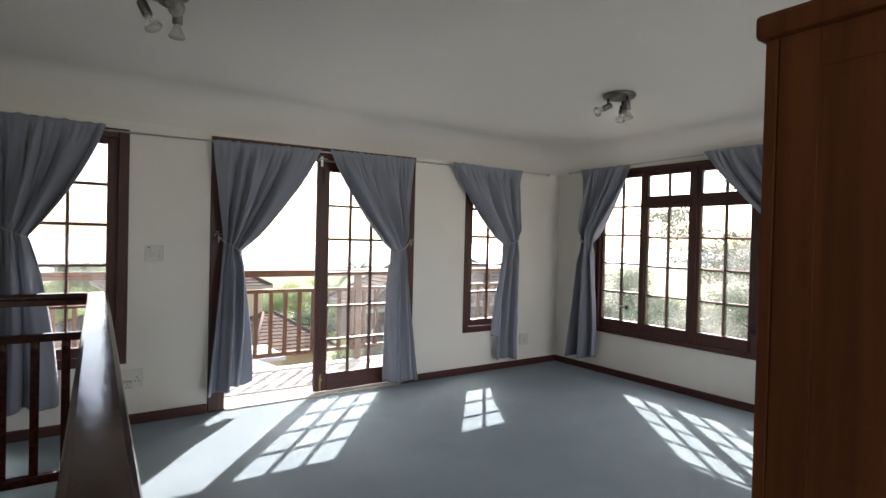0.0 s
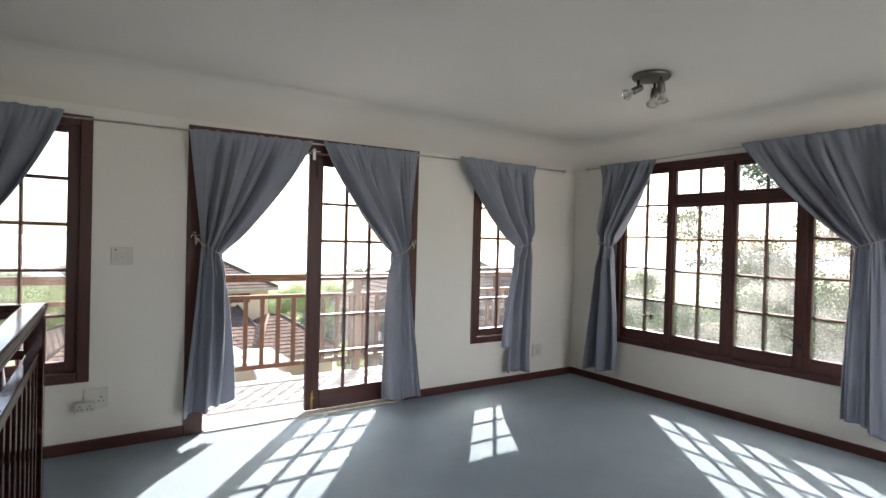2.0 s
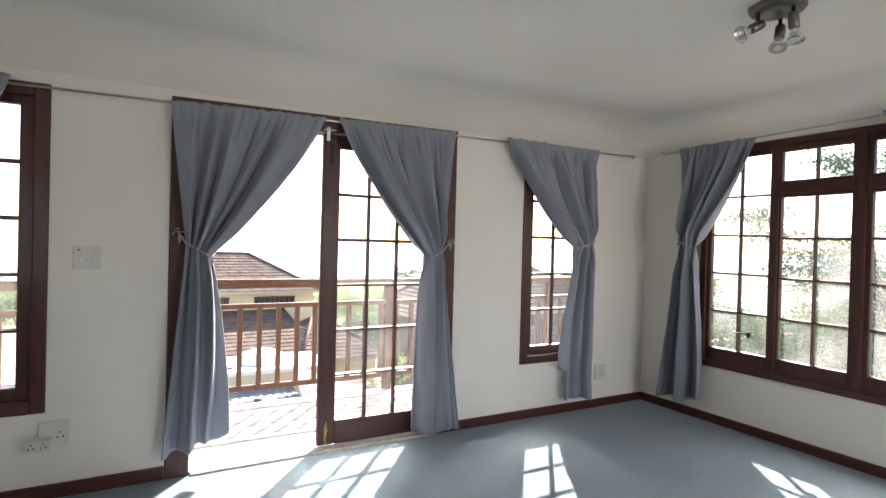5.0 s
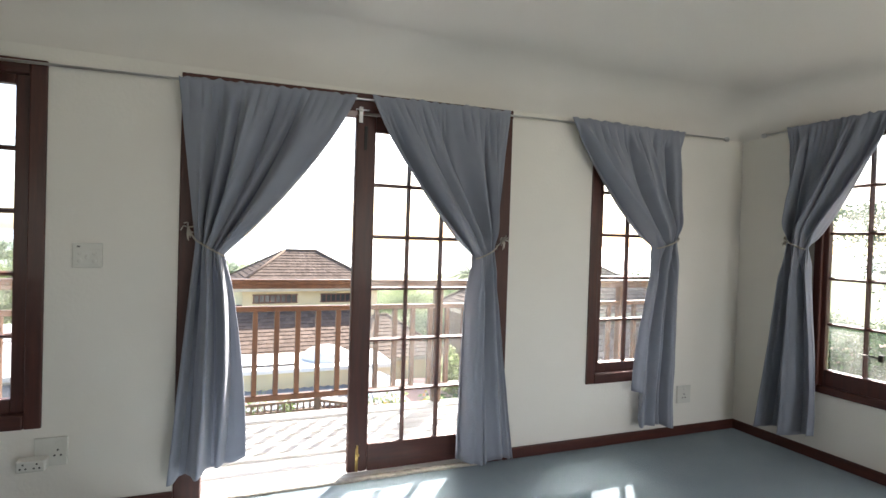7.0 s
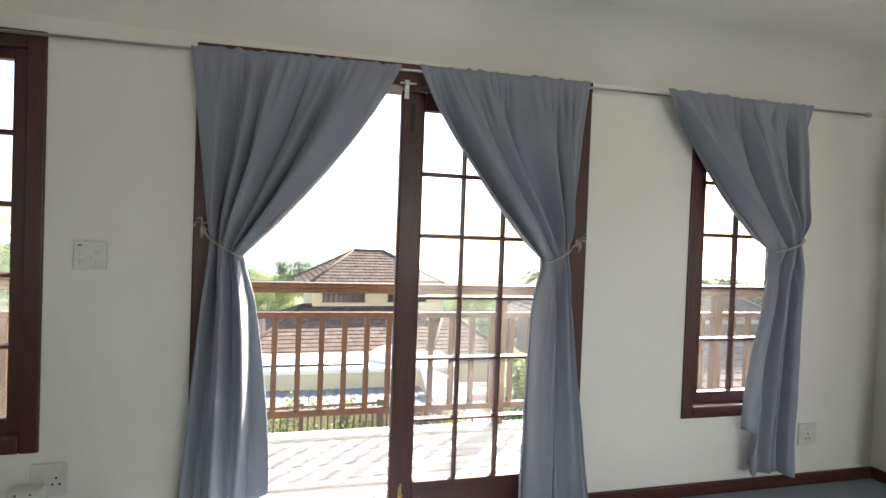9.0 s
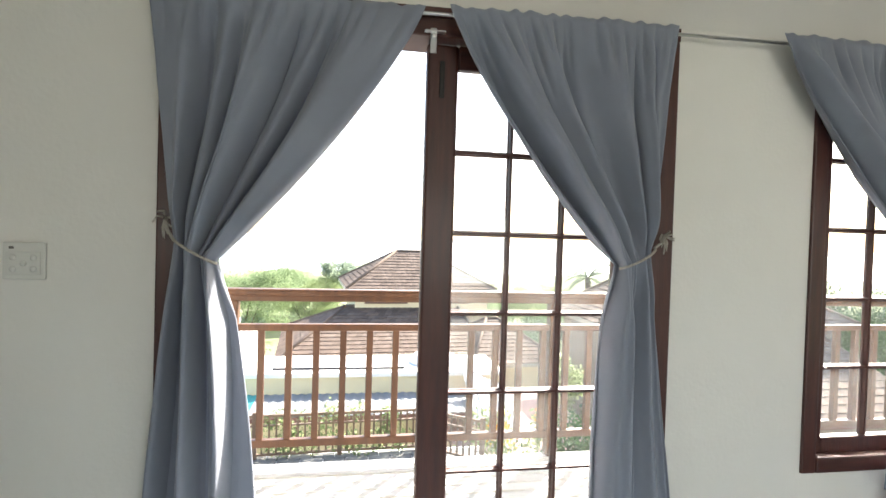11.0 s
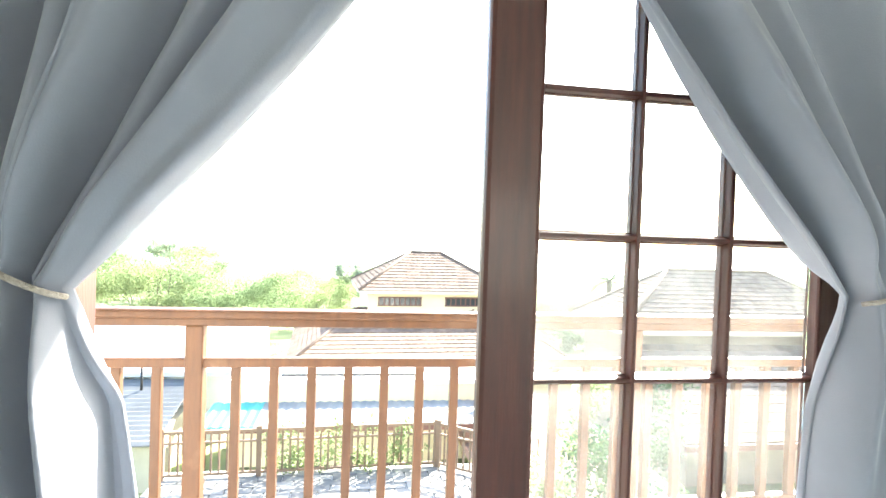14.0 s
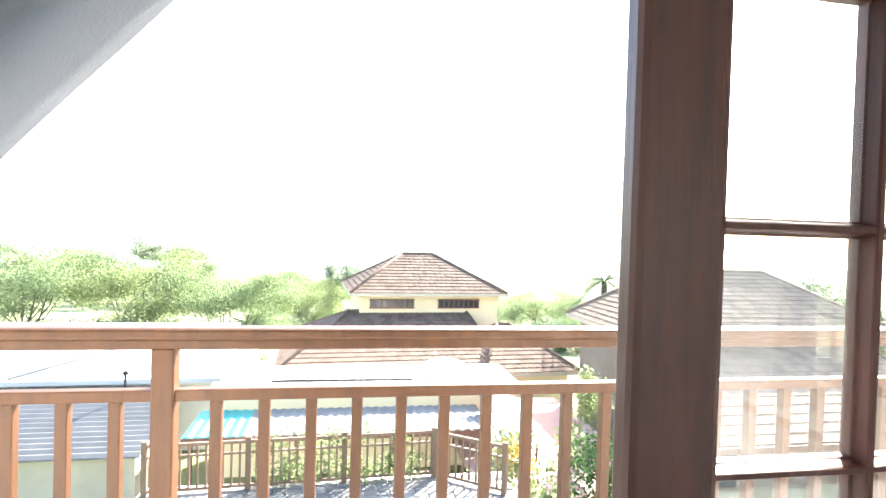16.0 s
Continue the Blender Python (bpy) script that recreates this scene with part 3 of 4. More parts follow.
    # The cord round it, up to its hook on the frame.
    def at(u, dep, z):
        return (u, plane - dep, z) if along == "x" else (plane - dep, u, z)

    a, b = tie
    out = -1 if free > 0 else 1
    hk = hook or (a + out * 0.05, z_tie + 0.11)
    pts = []
    for k in range(13):
        s = k / 12
        pts.append(at(b + (a - b) * s, 0.035 + 0.05 * math.sin(math.pi * s) ** 0.6, z_tie - 0.035 + 0.075 * s))
    pts.append(at((a + hk[0]) / 2, 0.02, (z_tie + 0.03 + hk[1]) / 2))
    pts.append(at(hk[0], -0.03, hk[1]))
    cord = part("tieback", tube(pts, 0.0045, 8), ROPE, ob, "twisted jute cord tieback", True)
    kn = bmesh.new()
    for k in range(6):
        ang = rnd.uniform(0, 6.28)
        tube([at(hk[0], -0.02, hk[1]), at(hk[0] + 0.018 * math.cos(ang), 0.0, hk[1] + 0.02 * math.sin(ang)),
              at(hk[0] + 0.03 * math.cos(ang + 0.5), 0.005, hk[1] - 0.01 + 0.03 * math.sin(ang + 0.4))], 0.003, 6, kn)
    part("knot", kn, ROPE, cord, "", True)
    for k in range(4):
        # Frayed ends hang from the bow.
        du, dz = rnd.uniform(-0.02, 0.02), rnd.uniform(0.035, 0.07)
        end = tube([at(hk[0], -0.018, hk[1]), at(hk[0] + du * 0.6, 0.004, hk[1] - dz * 0.5), at(hk[0] + du, 0.002, hk[1] - dz)], [0.0035, 0.0045, 0.0015], 6)
        part("cord_end", end, ROPE, cord, "", True)
    return ob


CY, CX = 3.852, 3.965
curtain("grey-blue cloth curtain tied back beside the open door", CY, "x", (0.32, 1.155), (0.408, 0.535), (0.31, 0.65), (2.04, 2.058), 1.245, (0.15, 0.21), 1, seed=3, pleats=5, hook=(0.372, 1.345), curl=0.12)
curtain("grey-blue cloth curtain tied back over the glazed door", CY, "x", (2.06, 1.235), (1.985, 1.855), (2.16, 1.80), (2.085, 2.068), 1.255, (0.03, 0.05), -1, seed=5, pleats=5, hook=(2.05, 1.34))
curtain("grey-blue cloth curtain tied back at a narrow window, hem uneven", CY, "x", (3.40, 2.49), (3.35, 3.17), (3.385, 3.025), 2.10, 1.345, (0.11, 0.34), -1, seed=8, pleats=6, hook=(3.37, 1.43), step=0.80)
curtain("grey-blue cloth curtain tied back at the narrow window", CY, "x", (-1.12, -0.345), (-0.92, -0.745), (-1.0, -0.585), 2.055, 1.33, (0.20, 0.22), 1, seed=11, pleats=6)
curtain("grey-blue cloth curtain tied back in the room corner", CX, "y", (3.52, 2.90), (3.49, 3.355), (3.67, 3.25), 2.13, 1.37, (0.11, 0.17), -1, seed=14, hook=(3.51, 1.40))
curtain("broad grey-blue cloth curtain tied back at the wide window", CX, "y", (1.10, 2.17), (1.20, 1.42), (1.08, 1.48), 2.165, 1.40, (0.14, 0.24), 1, seed=17, pleats=6)


def curtain_rod(label, a, b, brackets, wall, along):
    ob = thing("curtain_rod", a, label, "curtain rod")
    part("rod", tube([a, b], 0.0062, 12), CHROME, ob, "", True)
    for p in (a, b):
        part("finial", lathe([(0.006, -0.018), (0.014, -0.014), (0.017, 0), (0.014, 0.012), (0.005, 0.017)], 14, pose(*p) @ (pose(0, 0, 0, 0, 90) if along == "x" else pose(0, 0, 0, 90))), CHROME, ob, "", True)
    for u in brackets:
        bm = bmesh.new()
        if along == "x":
            add_box(bm, (u - 0.011, wall - 0.004, a[2] - 0.07), (u + 0.011, wall, a[2] + 0.015), 0.002)
            add_box(bm, (u - 0.008, a[1], a[2] - 0.016), (u + 0.008, wall - 0.004, a[2] - 0.008), 0.002)
            add_box(bm, (u - 0.035, a[1] - 0.012, a[2] - 0.011), (u + 0.035, a[1] + 0.012, a[2] - 0.0076), 0.001)
        else:
            add_box(bm, (wall - 0.004, u - 0.011, a[2] - 0.07), (wall, u + 0.011, a[2] + 0.015), 0.002)
            add_box(bm, (a[0], u - 0.008, a[2] - 0.016), (wall - 0.004, u + 0.008, a[2] - 0.008), 0.002)
        part("bracket", bm, CHROME, ob)


curtain_rod("thin steel curtain rod along the door wall", (-1.25, CY + 0.03, 2.005), (3.80, CY, 2.095), (-1.0, 1.195), WALL_Y - 0.013, "x")
curtain_rod("thin steel curtain rod over the wide window", (CX, 3.69, 2.11), (CX, 1.0, 2.16), (1.04,), WALL_X - 0.0, "y")


# ---- sockets and switch ----
def wall_plate(name, label, category, u0, u1, z0, z1):
    ob = thing(name, ((u0 + u1) / 2, WALL_Y, z0), label, category)
    part("plate", box((u0, WALL_Y - 0.011, z0), (u1, WALL_Y + 0.001, z1), 0.004), PLASTIC, ob)
    return ob


sw = wall_plate("light_switch", "square ivory plastic switch plate with five round buttons", "light switch", -0.098, 0.020, 1.143, 1.257)
part("bezel", box((-0.086, WALL_Y - 0.0145, 1.158), (0.008, WALL_Y - 0.0108, 1.228), 0.002), PLASTIC, sw)
for u, z in ((-0.067, 1.210), (-0.011, 1.210), (-0.039, 1.193), (-0.067, 1.176), (-0.011, 1.176)):
    part("button", lathe([(0.0095, 0), (0.0095, 0.002), (0.007, 0.004), (0.003, 0.0045)], 14, pose(u, WALL_Y - 0.0142, z, 90)), PLASTIC, sw, "", True)
part("indicator", box((-0.080, WALL_Y - 0.0125, 1.236), (-0.066, WALL_Y - 0.0108, 1.244), 0.001), NICKEL, sw, "small grey indicator window")


def outlet(ob, u, z, f=WALL_Y - 0.0112):
    for du, dz in ((0, 0.014), (-0.012, -0.010), (0.012, -0.010)):
        part("hole", lathe([(0.0045, 0), (0.0045, 0.0012)], 10, pose(u + du, f, z + dz, 90)), HOLE, ob)


so1 = wall_plate("power_socket", "ivory plastic wall socket with a plug adaptor in it", "power socket", -0.225, -0.098, 0.258, 0.386)
outlet(so1, -0.135, 0.315)
part("switch_rocker", box((-0.145, WALL_Y - 0.015, 0.352), (-0.125, WALL_Y - 0.0108, 0.372), 0.002), PLASTIC, so1)
ad = part("adaptor", box((-0.272, WALL_Y - 0.075, 0.262), (-0.165, WALL_Y - 0.0105, 0.312), 0.006), PLASTIC, so1, "white two-way plug adaptor")
for u in (-0.245, -0.195):
    for du, dz in ((0, 0.010), (-0.010, -0.008), (0.010, -0.008)):
        part("hole", lathe([(0.004, 0), (0.004, 0.0012)], 10, pose(u + du, WALL_Y - 0.0752, 0.288 + dz, 90)), HOLE, ad)
so2 = wall_plate("power_socket", "ivory plastic wall socket near the corner", "power socket", 3.50, 3.625, 0.225, 0.35)
outlet(so2, 3.5625, 0.275)
part("switch_rocker", box((3.5525, WALL_Y - 0.015, 0.318), (3.5725, WALL_Y - 0.0108, 0.338), 0.002), PLASTIC, so2)


# ---- ceiling spotlights ----
def spotlight(at, turn):
    ob = thing("ceiling_spotlight", at, "dull nickel ceiling spotlight with three bare reflector bulbs", "ceiling light", "ceiling spotlights")
    m0 = pose(*at) @ pose(0, 0, 0, 0, 0, turn)
    part("plate", lathe([(0.096, 0.001), (0.108, -0.006), (0.110, -0.016), (0.101, -0.028), (0.06, -0.036)], 40, m0), NICKEL, ob, "", True)
    for k, (lean, aim) in enumerate(((26, 180), (62, 143), (6, -60))):
        a = radians(120 * k)
        px, py = 0.075 * math.cos(a), 0.075 * math.sin(a)
        arm = part("arm", tube([m0 @ Vector((px, py, -0.028)), m0 @ Vector((px, py, -0.085))], 0.008, 10), BLACKMETAL, ob, "", True)
        lathe_m = m0 @ pose(px, py, -0.085) @ pose(0, 0, 0, 0, 0, aim) @ pose(0, 0, 0, 0, 180 - lean, 0)
        cup = part("lamp_holder", lathe([(0.010, -0.026), (0.019, -0.024), (0.021, -0.017), (0.021, 0.038), (0.018, 0.042)], 20, lathe_m), NICKEL, ob, "", True)
        part("bulb", lathe([(0.012, 0.038), (0.014, 0.05), (0.023, 0.07), (0.034, 0.088), (0.036, 0.096), (0.030, 0.102), (0.005, 0.105)], 22, lathe_m), BULB, cup, "clear reflector bulb", True)


spotlight((2.56, 1.995, CEIL_Z), 20)
spotlight((-0.225, 2.19, CEIL_Z), 150)


# ---- wardrobe ----
wd = thing("wardrobe", (0.97, -0.4, 0), "tall reddish-brown wooden wardrobe with a square cornice", "wardrobe")
X0, X1, Y0, Y1, WT = 0.695, 1.27, -1.05, 0.185, 1.78
part("carcass", box((X0, Y0, 0.08), (X1, Y1, WT), 0.004), WARDROBE, wd)
part("plinth", box((X0 + 0.02, Y0 + 0.02, 0), (X1 - 0.02, Y1 - 0.02, 0.08)), WARDROBE, wd)
part("cornice", box((X0 - 0.022, Y0 - 0.02, WT), (X1 + 0.02, Y1 + 0.022, WT + 0.055), 0.012), WARDROBE, wd)
part("corner_bead", box((X0 - 0.006, Y1 - 0.022, 0.08), (X0 + 0.01, Y1 + 0.004, WT), 0.003), WARDROBE, wd)


def raised_panel(y0, y1, z0, z1):
    """A fielded side panel: a groove round a raised, bevelled field."""
    bm = bmesh.new()
    rings = []
    for inset, out in ((0.0, 0.005), (0.0, 0.002), (0.010, 0.0015), (0.06, 0.005)):
        rings.append([bm.verts.new((X0 - 0.001 - out, y, z)) for y, z in ((y0 + inset, z0 + inset), (y1 - inset, z0 + inset), (y1 - inset, z1 - inset), (y0 + inset, z1 - inset))])
    for r0, r1 in zip(rings[1:], rings[2:]):
        for k in range(4):
            bm.faces.new((r0[k], r0[(k + 1) % 4], r1[(k + 1) % 4], r1[k]))
    bm.faces.new(rings[-1])
    for v in rings[0]:
        bm.verts.remove(v)
    part("panel", bm, WARDROBE, wd)


PY0, PY1, PZ0, PZ1 = Y0 + 0.09, Y1 - 0.10, 0.22, 1.70
for a, b in (((Y0, 0.08), (PY0, WT)), ((PY1, 0.08), (Y1 - 0.024, WT)), ((PY0, 0.08), (PY1, PZ0)), ((PY0, PZ1), (PY1, WT))):
    part("side_frame", box((X0 - 0.005, a[0], a[1]), (X0 - 0.0005, b[0], b[1]), 0.002), WARDROBE, wd)
part("side_frame", box((X0 - 0.005, PY0, 0.90), (X0 - 0.0005, PY1, 1.0), 0.002), WARDROBE, wd)
raised_panel(PY0, PY1, PZ0, 0.90)
raised_panel(PY0, PY1, 1.0, PZ1)
part("back_panel", box((X1, Y0 + 0.03, 0.1), (X1 + 0.004, Y1 - 0.03, WT - 0.02)), WARDROBE, wd)


# ---- stair balustrade ----
def balustrade(name, label, a, b, posts, top, mid, low, rail_w, mat, baluster, step, skip=(), ground=0.0, top_t=0.05):
    """A straight balustrade from a to b: moulded handrail, middle and bottom rails, posts and square balusters."""
    a, b = Vector(a), Vector(b)
    run = (b - a).length
    ang = math.degrees(math.atan2(b.y - a.y, b.x - a.x))
    ob = thing(name, (a.x, a.y, ground), label, "railing")
    m = pose(a.x, a.y, 0, 0, 0, ang)
    hr = bmesh.new()
    add_box(hr, (0, -rail_w / 2, top - top_t * 0.55), (run, rail_w / 2, top), 0.012, m)
    add_box(hr, (0, -rail_w * 0.36, top - top_t), (run, rail_w * 0.36, top - top_t * 0.5), 0.006, m)
    part("handrail", hr, mat, ob)
    for k, (z, t) in enumerate(((mid, 0.04), (low, 0.045))):
        part("rail", box((0, -0.022, z - t), (run, 0.022, z), 0.005, m), mat, ob)
    for p in posts:
        part("post", box((p - 0.036, -0.036, ground), (p + 0.036, 0.036, top - top_t + 0.004), 0.006, m), mat, ob)
    me = mesh_of(box((-0.019, -0.019, low - 0.002), (0.019, 0.019, mid - 0.038), 0.004), "baluster", mat)
    u = baluster
    while u < run:
        if all(abs(u - p) > 0.06 for p in posts):
            piece("baluster", me, ob, m @ pose(u, 0, 0))
        u += step
    return ob


balustrade("stair_balustrade", "dark polished wooden balustrade along the stairwell", (-0.505, 0.30, 0), (-0.412, 2.93, 0), (0.04, 2.60), 1.03, 0.83, 0.13, 0.088, STAIRWOOD, 0.16, 0.125, top_t=0.06)
balustrade("stair_balustrade", "dark polished wooden balustrade across the stairwell end", (-0.452, 2.93, 0), (-2.58, 2.93, 0), (1.2,), 1.026, 0.828, 0.128, 0.084, STAIRWOOD, 0.09, 0.125, top_t=0.06)


# ---- deck and its railing ----
DECK_Z = -0.06
deck = thing("deck", (0.5, 4.8, DECK_Z - 0.2), "weathered grey timber deck outside the door", "deck", "", "structure")
part("joist", box((-6, 4.2, DECK_Z - 0.2), (6.2, 4.26, DECK_Z - 0.03)), FENCEWOOD, deck)
part("joist", box((-6, 5.3, DECK_Z - 0.2), (6.2, 5.36, DECK_Z - 0.03)), FENCEWOOD, deck)
board = mesh_of(box((-6, -0.0405, -0.028), (6.15, 0.0405, 0), 0.004), "board", DECKBOARD)
for k in range(13):
    piece("board", board, deck, pose(0.11 * math.sin(k * 2.1), 4.15 + 0.0985 * k, DECK_Z + 0.001 * math.sin(k * 1.7)))
RAIL_Y = 5.345
balustrade("deck_railing", "red-brown timber deck railing with square balusters", (-5.71, RAIL_Y, 0), (6.18, RAIL_Y, 0), (0.03, 2.0, 3.995, 5.995, 7.95, 9.9, 11.85),
           0.985, 0.779, 0.10, 0.085, DECKRAIL, 0.055, 0.1565, ground=DECK_Z, top_t=0.072)

# ---- ground, sea ----
gr = bmesh.new()
GX = [-900, -120, -60, -30, -15, -8, 0, 8, 15, 30, 60, 120, 900]
GYS = [-300, -60, -20, 0, 10, 20, 30, 45, 60, 80, 110, 150]
rows = []
for y in GYS:
    rows.append([gr.verts.new((x, y, -6.0 - 2.5 * max(0.0, min(1.0, (y - 25) / 40)) + 0.35 * noise.noise(Vector((x / 22, y / 22, 0))))) for x in GX])
for r0, r1 in zip(rows, rows[1:]):
    for k in range(len(GX) - 1):
        gr.faces.new((r0[k], r0[k + 1], r1[k + 1], r1[k]))
setting("ground", gr, LAWN, "grass and scrub on the slope below the house", "ground", True)
# Sea added beyond the slope; its gloss mirrors the sky and whitens the horizon.
setting("water", box((-4000, 140, -14), (4000, 4600, -12)), SEA, "added pale sea standing in for white haze at the horizon", "sea")
# The storeys of the house under the room carry the walls down to the ground.
setting("lower_storey", box((WEST_X - 0.2, SOUTH_Y - 0.2, -7), (OUT_X, OUT_Y, -2.75)), YELLOW, "rendered lower storey of the house", "wall")
setting("lower_storey", box((OUT_X - 0.22, SOUTH_Y, -2.75), (OUT_X, OUT_Y, -0.301)), YELLOW, "rendered lower storey of the house", "wall")
setting("lower_storey", box((WEST_X, OUT_Y - 0.2, -2.75), (OUT_X - 0.221, OUT_Y, -0.301)), YELLOW, "rendered lower storey of the house", "wall")


# ---- houses ----
def tile_plane(p00, p10, p01, p11, courses, width, parent, mat, seed=0, proud=0.04):
    """Overlapping tiles on a roof plane: p00-p10 the eave, p01-p11 the ridge. One joined mesh of single tiles."""
    p00, p10, p01, p11 = [Vector(p) for p in (p00, p10, p01, p11)]
    nrm = (p10 - p00).cross(p01 - p00).normalized()
    if nrm.z < 0:
        nrm = -nrm
    verts, faces = [], []
    rnd = random.Random(seed)
    for c in range(courses):
        f0, f1 = c / courses, min(1.0, (c + 1.12) / courses)
        a0, b0 = p00.lerp(p01, f0), p10.lerp(p11, f0)
        a1, b1 = p00.lerp(p01, f1), p10.lerp(p11, f1)
        n = max(1, round((b0 - a0).length / width))
        for k in range(n):
            s0, s1 = k / n, (k + 0.97) / n
            lift = proud + rnd.uniform(0, 0.008)
            mid = (s0 + s1) / 2
            i = len(verts)
            for s, up in ((s0, 0.6), (mid, 1.0), (s1, 0.6)):
                verts.append(a0.lerp(b0, s) + nrm * lift * up)
            for s in (s0, mid, s1):
                verts.append(a1.lerp(b1, s) + nrm * 0.006)
            for s in (s0, mid, s1):
                verts.append(a0.lerp(b0, s) - nrm * 0.02)
            faces += [(i, i + 1, i + 4, i + 3), (i + 1, i + 2, i + 5, i + 4), (i + 6, i + 7, i + 1, i), (i + 7, i + 8, i + 2, i + 1)]
    me = bpy.data.meshes.new("tiles")
    me.from_pydata([tuple(v) for v in verts], [], faces)
    me.materials.append(mat)
    ob = new("tiles", me)
    ob.parent = parent
    ob.matrix_parent_inverse = parent.matrix_basis.inverted()
    return tagged(ob, "", "", "", "stuff")


def hip_roof(parent, x0, x1, y0, y1, ze, rx0, rx1, ry, zr, courses, width, mat, seed=0, ry1=None):
    """A hipped roof on parent: eaves rectangle, ridge from rx0 to rx1 at ry."""
    ry1 = ry if ry1 is None else ry1
    e = [(x0, y0, ze), (x1, y0, ze), (x1, y1, ze), (x0, y1, ze)]
    r0, r1 = (rx0, ry, zr), (rx1, ry1, zr)
    bm = bmesh.new()
    v = [bm.verts.new(Vector(p) - Vector((0, 0, 0.03))) for p in (*e, r0, r1)]
    for f in ((0, 1, 5, 4), (1, 2, 5), (2, 3, 4, 5), (3, 0, 4), (3, 2, 1, 0)):
        bm.faces.new([v[k] for k in f])
    roof = part("roof", bm, mat, parent)
    tile_plane(e[0], e[1], r0, r1, courses, width, roof, mat, seed)
    tile_plane(e[3], e[0], r0, r0, courses, width, roof, mat, seed + 1)
    tile_plane(e[1], e[2], r1, r1, courses, width, roof, mat, seed + 2)
    for k, (p, q) in enumerate(((r0, r1), (e[0], r0), (e[1], r1), (e[3], r0), (e[2], r1))):
        p, q = Vector(p), Vector(q)
        if (q - p).length > 0.1:
            part("ridge_tile", tube([p + Vector((0, 0, 0.03)), q + Vector((0, 0, 0.03))], 0.075, 8), mat, roof, "", True)
    fa = bmesh.new()
    for p, q in zip(e, e[1:] + e[:1]):
        lo = [min(p[k], q[k]) - 0.03 for k in range(2)]
        hi = [max(p[k], q[k]) + 0.03 for k in range(2)]
        add_box(fa, (*lo, ze - 0.16), (*hi, ze + 0.0))
    part("gutter", fa, GUTTER, roof, "cream painted gutter and fascia")
    return roof


hs = thing("house", (4.8, 30, -7), "cream-yellow house with brown tiled hip roofs", "house")
part("wall", box((1.5, 31.0, -6), (8.85, 37.0, -1.5)), YELLOW, hs)
hip_roof(hs, 1.0, 9.2, 30.5, 37.5, -1.45, 4.15, 5.95, 34.2, 0.45, 13, 0.30, TILES, 1)
for u0, u1 in ((2.05, 4.25), (5.6, 7.75)):
    win = part("window", box((u0, 30.95, -2.22), (u1, 31.02, -1.86)), DARKGLASS, hs, "long low strip window")
    me = bmesh.new()
    add_box(me, (u0 - 0.06, 30.93, -2.28), (u1 + 0.06, 30.99, -2.22))
    add_box(me, (u0 - 0.06, 30.93, -1.86), (u1 + 0.06, 30.99, -1.80))
    for k in range(9):
        u = u0 + (u1 - u0) * k / 8
        add_box(me, (u - 0.03, 30.925, -2.22), (u + 0.03, 30.985, -1.86))
    part("window_frame", me, FASCIA, win)
part("wall", box((-1.8, 26.4, -6.4), (7.4, 31.0, -4.0)), YELLOW, hs)
hip_roof(hs, -2.3, 7.6, 25.9, 35.5, -4.2, 1.0, 7.1, 31.2, -2.45, 15, 0.32, TILES, 7)
part("wall", box((6.9, 25.4, -6.4), (10.2, 30.0, -4.1)), YELLOW, hs)
hip_roof(hs, 6.2, 10.6, 25.0, 31.5, -4.25, 8.0, 8.6, 28.6, -2.75, 12, 0.32, TILES, 21)

hs.matrix_basis = pose(4.8, 30, -7, 0, 0, 4)

an = thing("annexe", (1.7, 21, -7), "low cream-yellow flat-roofed annexe with a pale parapet", "outbuilding")
part("wall", box((-2.8, 20.3, -6.6), (6.3, 22.6, -3.42)), YELLOW, an)
part("roof", box((-2.95, 20.15, -3.42), (6.45, 22.8, -3.27), 0.02), WHITEWALL, an, "white flat concrete roof")
part("ledge", box((-2.85, 20.22, -4.35), (6.35, 20.3, -4.25), 0.01), YELLOW, an)
part("dome", lathe([(0.9, 0), (0.86, 0.14), (0.72, 0.3), (0.42, 0.44), (0.1, 0.5)], 24, pose(4.2, 21.6, -3.27)), WHITEWALL, an, "pale rounded rooflight", True)
part("pipe", tube([(-1.4, 20.6, -3.22), (3.0, 20.6, -3.22)], 0.04, 8), BLACKMETAL, an, "", True)


def sheet_roof(name, label, p00, p10, p01, p11, pitch, mats, thick=0.035, category="shed roof"):
    """Ribbed metal sheet between four corners; rib after rib along p00-p10. mats: (upto, material) runs."""
    p00, p10, p01, p11 = [Vector(p) for p in (p00, p10, p01, p11)]
    ob = thing(name, tuple(p00), label, category)
    n = max(2, round((p10 - p00).length / pitch))
    start = 0.0
    for upto, mat in mats:
        bm = bmesh.new()
        lo, hi = round(start * n * 2), round(upto * n * 2)
        prev = None
        for k in range(lo, hi + 1):
            s = k / (2 * n)
            z = Vector((0, 0, thick if k % 2 else 0.0))
            a, b = p00.lerp(p10, s) + z, p01.lerp(p11, s) + z
            cur = [bm.verts.new(a), bm.verts.new(b), bm.verts.new(b - Vector((0, 0, 0.03))), bm.verts.new(a - Vector((0, 0, 0.03)))]
            if prev:
                for q in range(4):
                    bm.faces.new((prev[q], prev[(q + 1) % 4], cur[(q + 1) % 4], cur[q]))
            prev = cur
        part("sheet", bm, mat, ob)
        start = upto
    return ob


sr = sheet_roof("carport_roof", "grey ribbed carport roof with teal sheets at its end", (-3.3, 18.2, -4.05), (5.0, 18.2, -4.05), (-3.3, 20.1, -3.95), (5.0, 20.1, -3.95), 0.28, ((0.18, TEAL), (1.0, ZINC)))
